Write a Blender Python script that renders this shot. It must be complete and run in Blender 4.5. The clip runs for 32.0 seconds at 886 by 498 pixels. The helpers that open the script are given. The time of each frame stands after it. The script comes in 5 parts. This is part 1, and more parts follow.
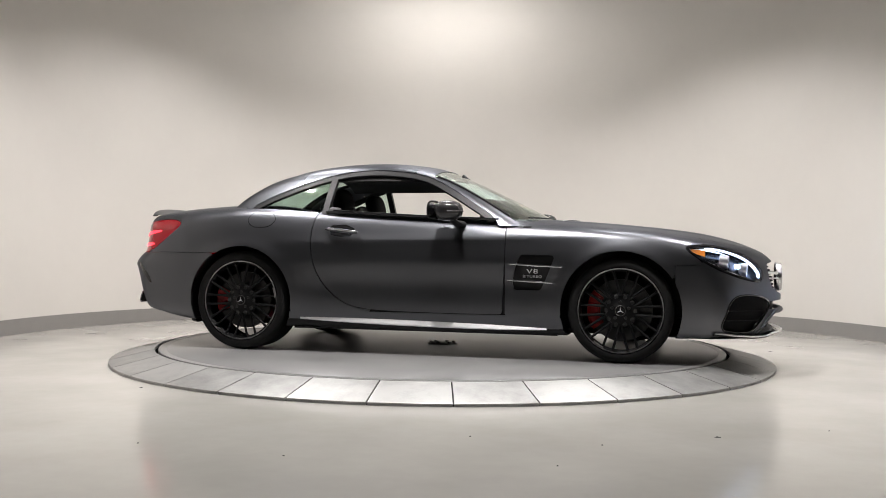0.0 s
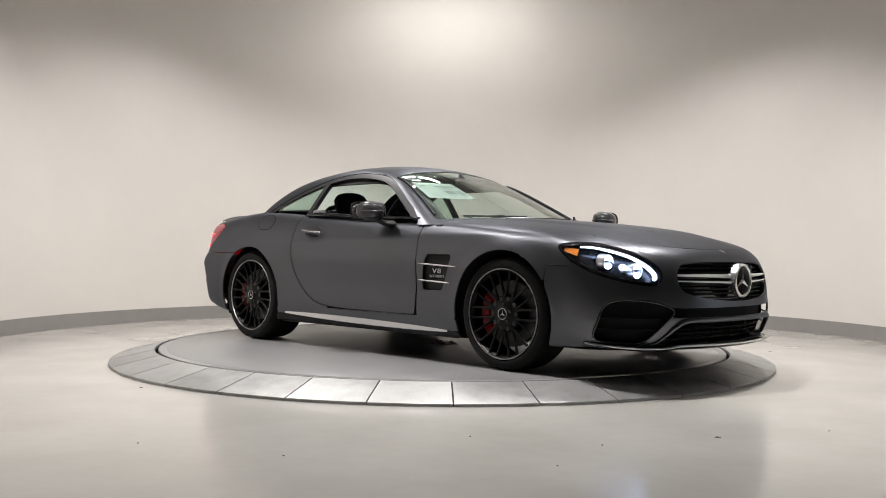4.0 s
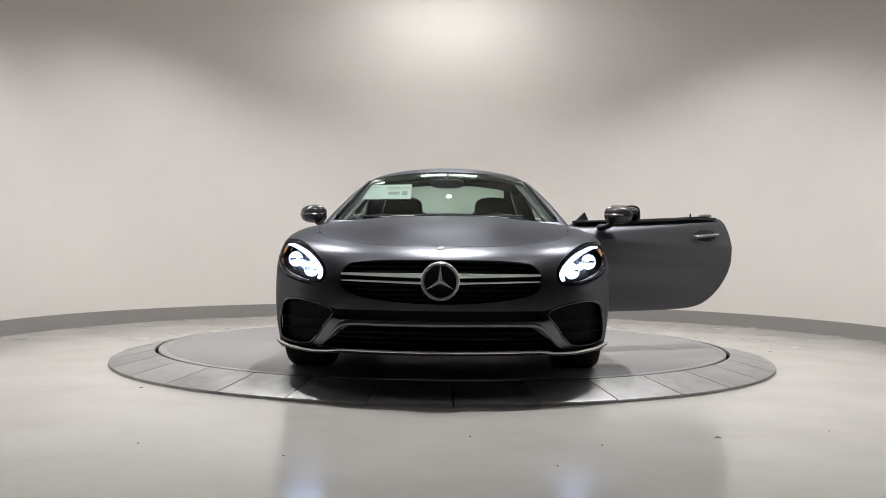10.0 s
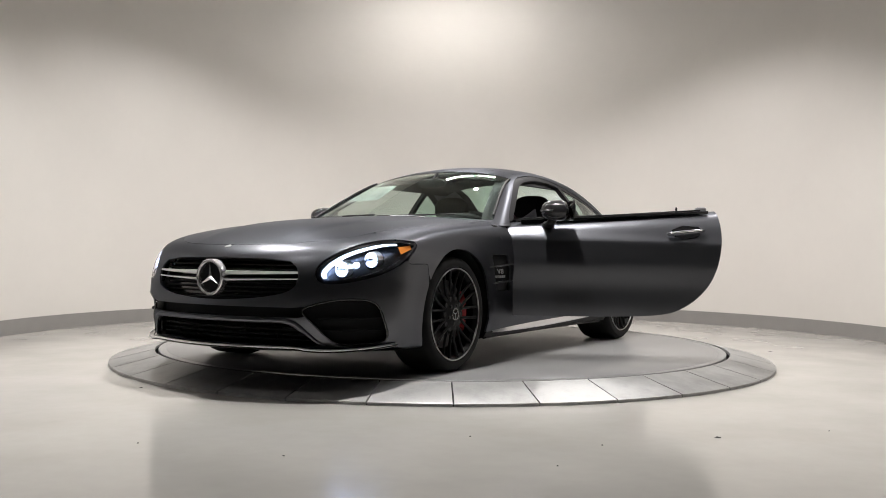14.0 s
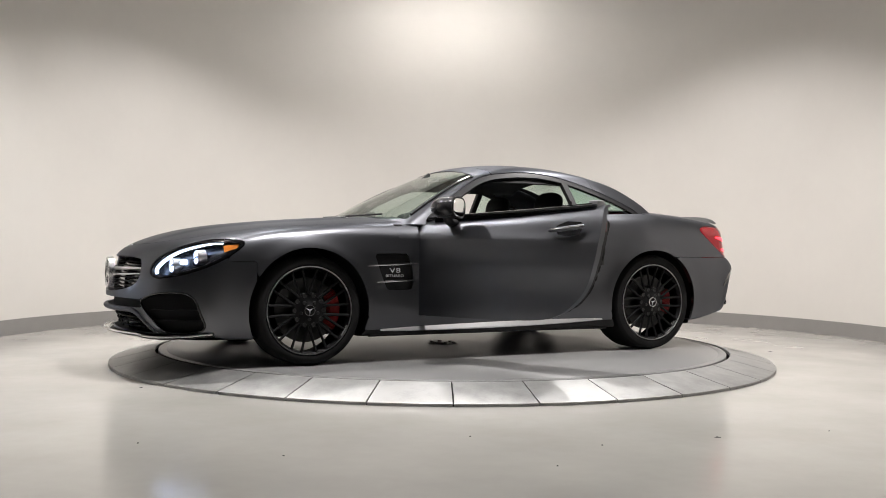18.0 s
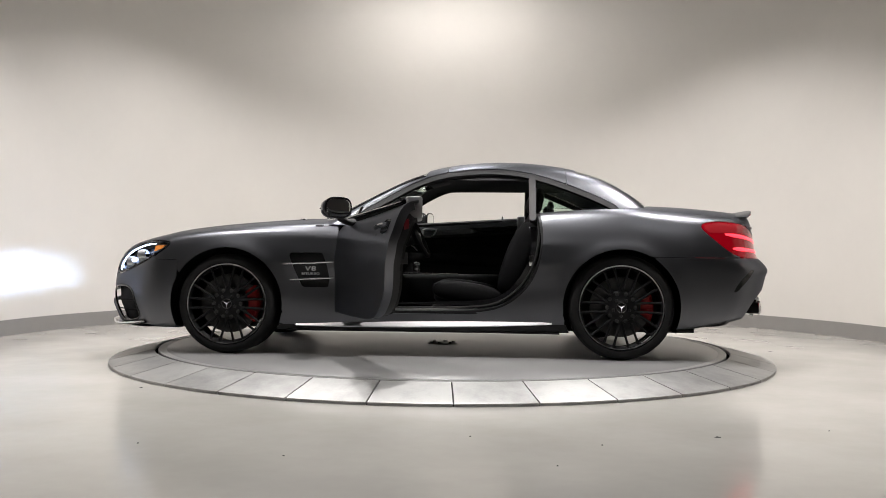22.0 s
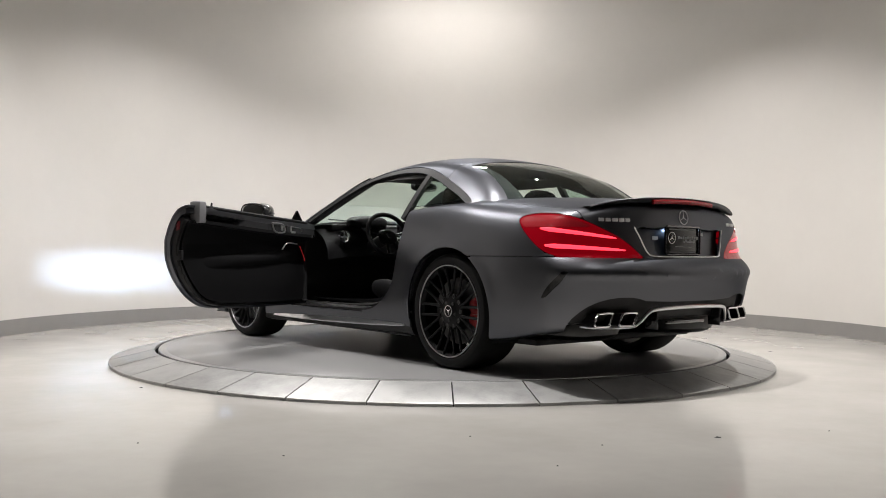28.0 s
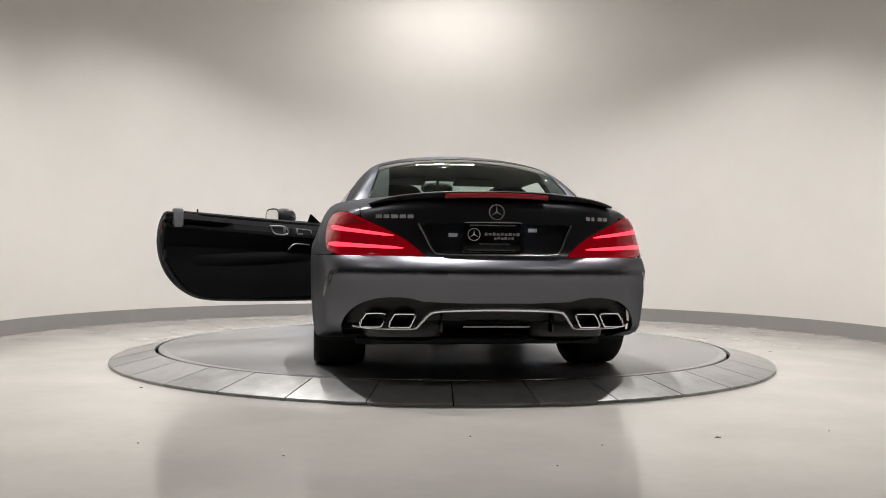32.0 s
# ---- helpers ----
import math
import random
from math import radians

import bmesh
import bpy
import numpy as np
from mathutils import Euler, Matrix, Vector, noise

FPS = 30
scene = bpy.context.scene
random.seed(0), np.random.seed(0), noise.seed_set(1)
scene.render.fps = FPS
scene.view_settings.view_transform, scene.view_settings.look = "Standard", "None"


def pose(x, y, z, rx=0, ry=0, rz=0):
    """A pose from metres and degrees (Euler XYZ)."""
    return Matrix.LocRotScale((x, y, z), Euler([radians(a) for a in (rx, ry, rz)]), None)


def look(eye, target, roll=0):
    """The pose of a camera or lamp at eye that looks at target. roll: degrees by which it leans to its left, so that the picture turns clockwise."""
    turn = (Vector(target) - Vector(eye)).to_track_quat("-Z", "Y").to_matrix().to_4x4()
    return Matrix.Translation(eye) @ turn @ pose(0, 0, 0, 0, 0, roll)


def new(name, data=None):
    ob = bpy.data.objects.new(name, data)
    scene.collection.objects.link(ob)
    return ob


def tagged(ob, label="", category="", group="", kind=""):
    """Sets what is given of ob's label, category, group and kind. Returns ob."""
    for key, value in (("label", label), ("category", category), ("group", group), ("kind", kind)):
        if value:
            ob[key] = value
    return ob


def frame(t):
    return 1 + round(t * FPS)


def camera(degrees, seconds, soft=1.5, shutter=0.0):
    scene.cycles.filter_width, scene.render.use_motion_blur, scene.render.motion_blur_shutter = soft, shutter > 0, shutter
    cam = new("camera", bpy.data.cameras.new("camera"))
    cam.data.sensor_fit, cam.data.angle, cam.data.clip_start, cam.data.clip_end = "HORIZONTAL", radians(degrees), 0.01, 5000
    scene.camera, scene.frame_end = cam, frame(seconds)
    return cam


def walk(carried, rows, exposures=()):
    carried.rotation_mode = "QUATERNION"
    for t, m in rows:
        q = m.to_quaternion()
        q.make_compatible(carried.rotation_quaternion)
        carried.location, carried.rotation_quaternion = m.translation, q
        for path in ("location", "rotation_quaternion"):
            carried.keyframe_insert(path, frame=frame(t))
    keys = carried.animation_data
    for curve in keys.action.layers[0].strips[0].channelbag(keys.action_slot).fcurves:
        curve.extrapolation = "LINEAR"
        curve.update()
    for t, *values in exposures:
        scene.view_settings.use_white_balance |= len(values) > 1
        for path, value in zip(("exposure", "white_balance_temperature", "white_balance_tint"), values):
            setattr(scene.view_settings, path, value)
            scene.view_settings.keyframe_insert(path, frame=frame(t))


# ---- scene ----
# ---- camera: on a tripod, level with the headlights ----
CAM = look((0.0, -6.949, 0.684), (-0.0028, 0.0, 0.7091), 0.574)
cam = camera(51.318, 32.0, 0.9)
walk(cam, [(0, CAM), (32, CAM)], [(0, 0.0, 6500, 10), (5.5, 0.0, 6500, 10), (9.5, -0.10, 6300, 10), (11.2, -0.10, 6300, 10), (14.5, 0.0, 6500, 10), (19, 0.05, 6500, 10), (21.6, 0.03, 6500, 10), (23.4, -0.14, 6480, 10), (25, -0.14, 6480, 10), (28.5, 0.0, 6500, 10), (32, 0.0, 6500, 10)])

# ---- world and lamps ----
FLOOR_Z = -0.085          # showroom floor; z = 0 is the top of the turning disc
CEIL_Z = 4.25
WALL_C, WALL_R = (0.0875, 0.594), 3.94

world = bpy.data.worlds.new("world")
scene.world = world
world.use_nodes = True
world.node_tree.nodes["Background"].inputs[0].default_value = (1.0, 0.96, 0.9, 1)
world.node_tree.nodes["Background"].inputs[1].default_value = 0.02

WARM = (1.0, 0.962, 0.945)


def spot(x, y, tx, ty, power, degrees=95, blend=0.8, radius=0.03):
    data = bpy.data.lights.new("downlight_lamp", "SPOT")
    data.energy, data.spot_size, data.spot_blend, data.shadow_soft_size, data.color = power, radians(degrees), blend, radius, WARM
    ob = new("downlight_lamp", data)
    ob.matrix_world = look((x, y, CEIL_Z - 0.03), (tx, ty, 0))
    return ob


def panel_lamp(x, y, sx, sy, power):
    data = bpy.data.lights.new("strip_lamp", "AREA")
    data.shape, data.size, data.size_y, data.energy, data.color = "RECTANGLE", sx, sy, power, WARM
    ob = new("strip_lamp", data)
    ob.matrix_world = pose(x, y, CEIL_Z - 0.05)
    return ob


STRIPS = [(-0.22, 3.45, 0.50, 0.12), (0.36, 3.45, 0.42, 0.12)]
DOWNLIGHTS = [(-2.35, -0.5, 450, 110), (2.5, -0.5, 450, 110), (-1.75, 1.75, 430, 110), (1.9, 1.75, 430, 110), (0.05, 2.3, 300, 116), (0.05, -1.75, 780, 96), (-2.3, -3.6, 60, 100), (2.3, -3.6, 60, 100)]
for x, y, sx, sy in STRIPS:
    panel_lamp(x, y, sx, sy, 20)
for x, y, power, cone in DOWNLIGHTS:
    spot(x, y, x, y + 0.001, power, cone, 0.85)


# ---- materials ----
def material(name, base, rough=0.5, metal=0.0, vary=0.0, scale=8.0, bump=0.0, bump_scale=60.0, coat=0.0, emit=None, strength=0.0, trans=0.0, ior=1.45, rough_vary=0.0, spec=0.5, rand=0.0):
    m = bpy.data.materials.new(name)
    m.use_nodes = True
    nt = m.node_tree
    b = nt.nodes["Principled BSDF"]
    b.inputs["Base Color"].default_value = (*base, 1)
    b.inputs["Roughness"].default_value = rough
    b.inputs["Metallic"].default_value = metal
    b.inputs["Coat Weight"].default_value = coat
    b.inputs["Transmission Weight"].default_value = trans
    b.inputs["IOR"].default_value = ior
    b.inputs["Specular IOR Level"].default_value = spec
    if emit:
        b.inputs["Emission Color"].default_value = (*emit, 1)
        b.inputs["Emission Strength"].default_value = strength
    if vary or bump or rough_vary:
        tc = nt.nodes.new("ShaderNodeTexCoord")
        coords = tc.outputs["Object"]
        if rand:
            info, shift = nt.nodes.new("ShaderNodeObjectInfo"), nt.nodes.new("ShaderNodeVectorMath")
            shift.operation = "MULTIPLY_ADD"
            shift.inputs[1].default_value = (31.0, 17.0, 23.0)
            nt.links.new(info.outputs["Random"], shift.inputs[0])
            nt.links.new(coords, shift.inputs[2])
            coords = shift.outputs[0]
    if vary or rough_vary:
        n1 = nt.nodes.new("ShaderNodeTexNoise")
        n1.inputs["Scale"].default_value = scale
        n1.inputs["Detail"].default_value = 8
        nt.links.new(coords, n1.inputs["Vector"])
    if vary:
        mix = nt.nodes.new("ShaderNodeMix")
        mix.data_type = "RGBA"
        mix.inputs["A"].default_value = (*[c * (1 - vary) for c in base], 1)
        mix.inputs["B"].default_value = (*[min(1, c * (1 + vary)) for c in base], 1)
        n3 = nt.nodes.new("ShaderNodeTexNoise")
        n3.inputs["Scale"].default_value = scale * 7.3
        n3.inputs["Detail"].default_value = 6
        nt.links.new(coords, n3.inputs["Vector"])
        avg = nt.nodes.new("ShaderNodeMath")
        avg.operation = "MULTIPLY_ADD"
        avg.inputs[1].default_value = 0.45
        nt.links.new(n3.outputs["Fac"], avg.inputs[0])
        sc = nt.nodes.new("ShaderNodeMath")
        sc.operation = "MULTIPLY_ADD"
        sc.inputs[1].default_value, sc.inputs[2].default_value = 1.5, -0.48
        nt.links.new(n1.outputs["Fac"], sc.inputs[0])
        nt.links.new(sc.outputs[0], avg.inputs[2])
        last = avg
        if rand:
            oi = nt.nodes.new("ShaderNodeObjectInfo")
            ra = nt.nodes.new("ShaderNodeMath")
            ra.operation = "MULTIPLY_ADD"
            ra.inputs[1].default_value = rand
            nt.links.new(oi.outputs["Random"], ra.inputs[0])
            nt.links.new(avg.outputs[0], ra.inputs[2])
            last = ra
        nt.links.new(last.outputs[0], mix.inputs["Factor"])
        nt.links.new(mix.outputs["Result"], b.inputs["Base Color"])
    if rough_vary:
        mr = nt.nodes.new("ShaderNodeMapRange")
        mr.inputs["To Min"].default_value = rough - rough_vary
        mr.inputs["To Max"].default_value = rough + rough_vary
        nt.links.new(n1.outputs["Fac"], mr.inputs["Value"])
        nt.links.new(mr.outputs["Result"], b.inputs["Roughness"])
    if bump:
        n2 = nt.nodes.new("ShaderNodeTexNoise")
        n2.inputs["Scale"].default_value = bump_scale
        n2.inputs["Detail"].default_value = 4
        nt.links.new(coords, n2.inputs["Vector"])
        bp = nt.nodes.new("ShaderNodeBump")
        bp.inputs["Strength"].default_value = bump
        bp.inputs["Distance"].default_value = 0.01
        nt.links.new(n2.outputs["Fac"], bp.inputs["Height"])
        nt.links.new(bp.outputs["Normal"], b.inputs["Normal"])
    return m


M_WALL = material("wall_paint", (0.72, 0.695, 0.655), 0.85, vary=0.03, scale=1.5, bump=0.03, bump_scale=150)
# unseen ceiling, coloured dark so that bonnet and glass reflect less light
M_CEIL = material("ceiling_darkened", (0.20, 0.193, 0.185), 0.9, vary=0.05)
# the hall's lack of light is put into this colour, for dark car reflections
M_HALL = material("unlit_hall_stand_in", (0.06, 0.058, 0.056), 0.8, vary=0.05)
M_TRIM = material("fixture_white", (0.75, 0.74, 0.72), 0.5, vary=0.02)
M_BASEB = material("baseboard_vinyl", (0.27, 0.26, 0.25), 0.55, vary=0.05)
M_FLOOR = material("polished_concrete", (0.44, 0.425, 0.395), 0.15, vary=0.10, scale=1.6, rough_vary=0.06, bump=0.006, bump_scale=5)
M_DISC = material("steel_disc", (0.21, 0.209, 0.207), 0.30, vary=0.09, scale=3.0, rough_vary=0.03)
M_RING = material("ring_plate", (0.30, 0.30, 0.293), 0.42, metal=0.5, vary=0.30, scale=11.0, rough_vary=0.10, bump=0.04, bump_scale=45, rand=0.5)
M_DARK = material("dark_gap", (0.008, 0.008, 0.009), 0.8, spec=0.2)
M_PAINT = material("matte_grey_paint", (0.146, 0.150, 0.163), 0.355, metal=1.0, vary=0.03, scale=300, bump=0.010, bump_scale=900)
M_PAINT.node_tree.nodes["Principled BSDF"].inputs["Specular Tint"].default_value = (0.42, 0.43, 0.45, 1)
M_BLACK = material("gloss_black", (0.012, 0.012, 0.013), 0.12, coat=0.3)
M_PLASTIC = material("black_plastic", (0.014, 0.014, 0.015), 0.5, spec=0.35, vary=0.1, scale=30, bump=0.05, bump_scale=300)
M_RUBBER = material("tyre_rubber", (0.011, 0.011, 0.011), 0.8, spec=0.3, vary=0.15, scale=25, bump=0.08, bump_scale=200)
M_RIM = material("rim_black", (0.006, 0.006, 0.0065), 0.45, spec=0.22)
M_LIP = material("machined_lip", (0.42, 0.42, 0.43), 0.36, metal=1.0)
M_BADGE = material("badge_silver", (0.72, 0.72, 0.73), 0.38, metal=0.45)
M_EMBLEM = material("emblem_chrome", (0.78, 0.78, 0.79), 0.26, metal=0.85)
M_FRAMEBLACK = material("satin_black_trim", (0.010, 0.010, 0.011), 0.45, spec=0.3)
M_CHROME = material("chrome", (0.86, 0.86, 0.87), 0.14, metal=1.0)
M_SATIN = material("satin_silver", (0.74, 0.74, 0.75), 0.30, metal=1.0)
M_STEEL = material("brake_steel", (0.07, 0.07, 0.07), 0.4, metal=1.0, vary=0.1, scale=40)
M_CALIPER = material("red_caliper", (0.30, 0.010, 0.014), 0.4)
M_LEATHER = material("black_leather", (0.0045, 0.0045, 0.005), 0.7, vary=0.15, scale=14, bump=0.12, bump_scale=220, spec=0.14)
M_CARPET = material("black_carpet", (0.007, 0.007, 0.007), 0.95, vary=0.2, scale=60, bump=0.2, bump_scale=400)
M_REDLINE = material("red_stitch", (0.5, 0.02, 0.03), 0.5, emit=(1.0, 0.02, 0.03), strength=0.22)
M_GLASS = material("tinted_glass", (0.70, 0.83, 0.76), 0.0, trans=1.0, ior=1.36)
M_LENS = material("clear_lens", (0.98, 0.98, 1.0), 0.0, trans=1.0, ior=1.01)
M_MIRROR = material("mirror_glass", (0.85, 0.87, 0.86), 0.02, metal=1.0)
M_RED = material("tail_red", (0.11, 0.001, 0.004), 0.08, emit=(1.0, 0.003, 0.02), strength=0.15, coat=0.1, spec=0.35)
M_REDGLOW = material("tail_glow", (0.6, 0.02, 0.02), 0.3, emit=(1.0, 0.032, 0.055), strength=3.0)
M_REDDARK = material("brake_red", (0.30, 0.010, 0.016), 0.25, coat=0.3)
M_DRL = material("running_light", (0.9, 0.9, 0.95), 0.3, emit=(0.60, 0.76, 1.0), strength=2.6)
M_BEAM = material("headlight_glow", (0.9, 0.9, 0.95), 0.3, emit=(0.50, 0.70, 1.0), strength=36000.0)
M_REFLECTOR = material("dark_red_reflector", (0.10, 0.004, 0.008), 0.3)
M_CAP = material("cap_silver", (0.25, 0.25, 0.26), 0.42, metal=0.4)
M_AMBER = material("amber_marker", (0.62, 0.20, 0.03), 0.22, coat=0.3)
M_LAMPBODY = material("lamp_housing", (0.10, 0.105, 0.12), 0.25, metal=0.8)
M_REFL = material("led_reflector", (0.9, 0.9, 0.95), 0.3, emit=(0.46, 0.62, 1.0), strength=110.0)
M_PAPER = material("sticker_paper", (0.17, 0.19, 0.18), 0.7, vary=0.03, scale=10)
M_INK = material("print_ink", (0.10, 0.11, 0.11), 0.7)
M_WHITE = material("white_print", (0.85, 0.85, 0.84), 0.6)
M_FIXTURE = material("light_diffuser", (0.9, 0.9, 0.88), 0.4, emit=(1.0, 0.93, 0.83), strength=18.0)

M_MIRSHELL = material("mirror_paint", (0.05, 0.05, 0.053), 0.22, metal=0.5, coat=0.4)
M_SPOILER = material("spoiler_dark", (0.06, 0.062, 0.067), 0.36, metal=0.7)
M_PLATELAMP = material("plate_lamp_glow", (0.9, 0.9, 0.95), 0.4, emit=(0.5, 0.68, 1.0), strength=40.0)
M_PLATEFRAME = material("dark_chrome", (0.22, 0.22, 0.23), 0.2, metal=1.0)
M_PRINT = material("pale_grey_print", (0.40, 0.40, 0.40), 0.5)
M_INKLIGHT = material("grey_print", (0.22, 0.22, 0.22), 0.5)
M_INKPALE = material("pale_print", (0.05, 0.06, 0.06), 0.7)
M_HEADLINER = material("headliner_cloth", (0.03, 0.03, 0.031), 0.9, vary=0.1, scale=80)


# ---- mesh helpers ----
def mesh_object(name, vf, mat, angle=35):
    verts, faces = vf
    me = bpy.data.meshes.new(name)
    me.from_pydata([tuple(map(float, v)) for v in verts], [], [tuple(map(int, f)) for f in faces])
    me.validate()
    me.polygons.foreach_set("use_smooth", [True] * len(me.polygons))
    me.set_sharp_from_angle(angle=radians(angle))
    me.materials.append(mat)
    return new(name, me)


def part(name, vf, mat, parent, label="", m=None, angle=35):
    ob = mesh_object(name, vf, mat, angle)
    ob.parent = parent
    if m is not None:
        ob.matrix_basis = m
    if label:
        ob["label"] = label
    return ob


def thing(name, label, category, group="", kind=""):
    ob = new(name)
    return tagged(ob, label, category, group, kind)


def join(*items):
    V, F = [], []
    for v, f in items:
        o = len(V)
        V += [tuple(p) for p in v]
        F += [tuple(i + o for i in q) for q in f]
    return V, F


def moved(vf, m):
    return [tuple(m @ Vector(v)) for v in vf[0]], vf[1]


def flipped(vf):
    """The mirror image across the car's middle plane."""
    return [(v[0], -v[1], v[2]) for v in vf[0]], [tuple(reversed(f)) for f in vf[1]]


def from_bm(bm):
    bm.verts.index_update()
    out = [tuple(v.co) for v in bm.verts], [tuple(v.index for v in f.verts) for f in bm.faces]
    bm.free()
    return out


def box(x0, x1, y0, y1, z0, z1, bevel=0.0, seg=2):
    bm = bmesh.new()
    bmesh.ops.create_cube(bm, size=1)
    for v in bm.verts:
        v.co = ((x0 + x1) / 2 + v.co.x * (x1 - x0), (y0 + y1) / 2 + v.co.y * (y1 - y0), (z0 + z1) / 2 + v.co.z * (z1 - z0))
    if bevel:
        bmesh.ops.bevel(bm, geom=list(bm.edges), offset=bevel, segments=seg, profile=0.5, affect="EDGES")
    return from_bm(bm)


def prism(poly, depth, bevel=0.0, seg=2):
    """A polygon in x, y extruded from z = 0 to depth, its upper rim bevelled."""
    bm = bmesh.new()
    lo = [bm.verts.new((p[0], p[1], 0)) for p in poly]
    hi = [bm.verts.new((p[0], p[1], depth)) for p in poly]
    n = len(poly)
    bm.faces.new(lo[::-1])
    top = bm.faces.new(hi)
    for i in range(n):
        bm.faces.new((lo[i], lo[(i + 1) % n], hi[(i + 1) % n], hi[i]))
    bmesh.ops.recalc_face_normals(bm, faces=bm.faces)
    if bevel:
        bmesh.ops.bevel(bm, geom=list(top.edges), offset=bevel, segments=seg, profile=0.5, affect="EDGES")
    return from_bm(bm)


def lathe(profile, n=48, closed=False, a0=0.0, a1=360.0):
    """Profile of (radius, height) turned about z."""
    V, F = [], []
    full = abs(a1 - a0) >= 360
    cols = n if full else n + 1
    for i in range(cols):
        a = radians(a0 + (a1 - a0) * i / n)
        for r, h in profile:
            V.append((r * math.cos(a), r * math.sin(a), h))
    k = len(profile)
    for i in range(n):
        j = (i + 1) % cols
        for q in range(k if closed else k - 1):
            p = (q + 1) % k
            F.append((i * k + q, j * k + q, j * k + p, i * k + p))
    return V, F


def tube(path, radius, n=8, closed=False, flat=1.0):
    """A round bar along a path of points; radius may be one number or one for each point."""
    P = [Vector(p) for p in path]
    V, F = [], []
    k = len(P)
    for i, p in enumerate(P):
        d = (P[(i + 1) % k] - P[i - 1]) if closed else (P[min(i + 1, k - 1)] - P[max(i - 1, 0)])
        d.normalize()
        up = Vector((0, 0, 1)) if abs(d.z) < 0.9 else Vector((1, 0, 0))
        s = d.cross(up).normalized()
        u = s.cross(d)
        r = radius[i] if isinstance(radius, (list, tuple)) else radius
        for j in range(n):
            a = 2 * math.pi * j / n
            V.append(tuple(p + s * (math.cos(a) * r) + u * (math.sin(a) * r * flat)))
    rings = k if closed else k - 1
    for i in range(rings):
        for j in range(n):
            a, b = i * n, ((i + 1) % k) * n
            F.append((a + j, a + (j + 1) % n, b + (j + 1) % n, b + j))
    if not closed:
        F.append(tuple(range(n))[::-1])
        F.append(tuple((k - 1) * n + j for j in range(n)))
    return V, F


def ellipsoid(c, r, nu=20, nv=12, power=2.0):
    V, F = [], []

    def sp(v):
        return math.copysign(abs(v) ** (2.0 / power), v)
    for i in range(nv + 1):
        t = math.pi * (i / nv - 0.5)
        for j in range(nu):
            a = 2 * math.pi * j / nu
            V.append((c[0] + r[0] * sp(math.cos(t)) * sp(math.cos(a)), c[1] + r[1] * sp(math.cos(t)) * sp(math.sin(a)), c[2] + r[2] * sp(math.sin(t))))
    for i in range(nv):
        for j in range(nu):
            F.append((i * nu + j, i * nu + (j + 1) % nu, (i + 1) * nu + (j + 1) % nu, (i + 1) * nu + j))
    return V, F


def grid(fn, nu, nv):
    V = [fn(i / nu, j / nv) for i in range(nu + 1) for j in range(nv + 1)]
    F = [(i * (nv + 1) + j, (i + 1) * (nv + 1) + j, (i + 1) * (nv + 1) + j + 1, i * (nv + 1) + j + 1) for i in range(nu) for j in range(nv)]
    return V, F


def spline(points):
    """A smooth curve through (x, value) points, for numbers or arrays (monotone cubic)."""
    pts = sorted(points)
    X, Y = np.array([p[0] for p in pts], float), np.array([p[1] for p in pts], float)
    h, dl = np.diff(X), np.diff(Y) / np.diff(X)
    m = np.zeros(len(X))
    m[0], m[-1] = dl[0], dl[-1]
    for i in range(1, len(X) - 1):
        m[i] = 0 if dl[i - 1] * dl[i] <= 0 else 2 * dl[i - 1] * dl[i] / (dl[i - 1] + dl[i])

    def f(x):
        x = np.clip(np.asarray(x, float), X[0], X[-1])
        i = np.clip(np.searchsorted(X, x) - 1, 0, len(X) - 2)
        t = (x - X[i]) / h[i]
        return (2 * t**3 - 3 * t**2 + 1) * Y[i] + (t**3 - 2 * t**2 + t) * h[i] * m[i] + (-2 * t**3 + 3 * t**2) * Y[i + 1] + (t**3 - t**2) * h[i] * m[i + 1]
    return f


def inside(poly, u, v, r=0.0):
    """Signed distance to a polygon's edge, positive inside; r rounds its corners."""
    u, v = np.asarray(u, float), np.asarray(v, float)
    best = np.full(u.shape, 1e9)
    odd = np.zeros(u.shape, bool)
    P = list(poly)
    for (ax, ay), (bx, by) in zip(P, P[1:] + P[:1]):
        ex, ey = bx - ax, by - ay
        t = np.clip(((u - ax) * ex + (v - ay) * ey) / (ex * ex + ey * ey), 0, 1)
        best = np.minimum(best, (u - ax - t * ex) ** 2 + (v - ay - t * ey) ** 2)
        hit = ((ay > v) != (by > v)) & (u < (v - ay) / (ey if ey else 1e-9) * ex + ax)
        odd ^= hit
    return np.where(odd, 1, -1) * np.sqrt(best) + r


def soften(poly, rounds=2):
    """A polygon with its corners cut again and again (Chaikin)."""
    P = list(poly)
    for _ in range(rounds):
        Q = []
        for (ax, ay), (bx, by) in zip(P, P[1:] + P[:1]):
            Q += [(0.75 * ax + 0.25 * bx, 0.75 * ay + 0.25 * by), (0.25 * ax + 0.75 * bx, 0.25 * ay + 0.75 * by)]
        P = Q
    return P


def smax(a, b, k):
    return 0.5 * (a + b + np.sqrt((a - b) ** 2 + k * k))


def least(*g):
    out = g[0]
    for q in g[1:]:
        out = np.minimum(out, q)
    return out


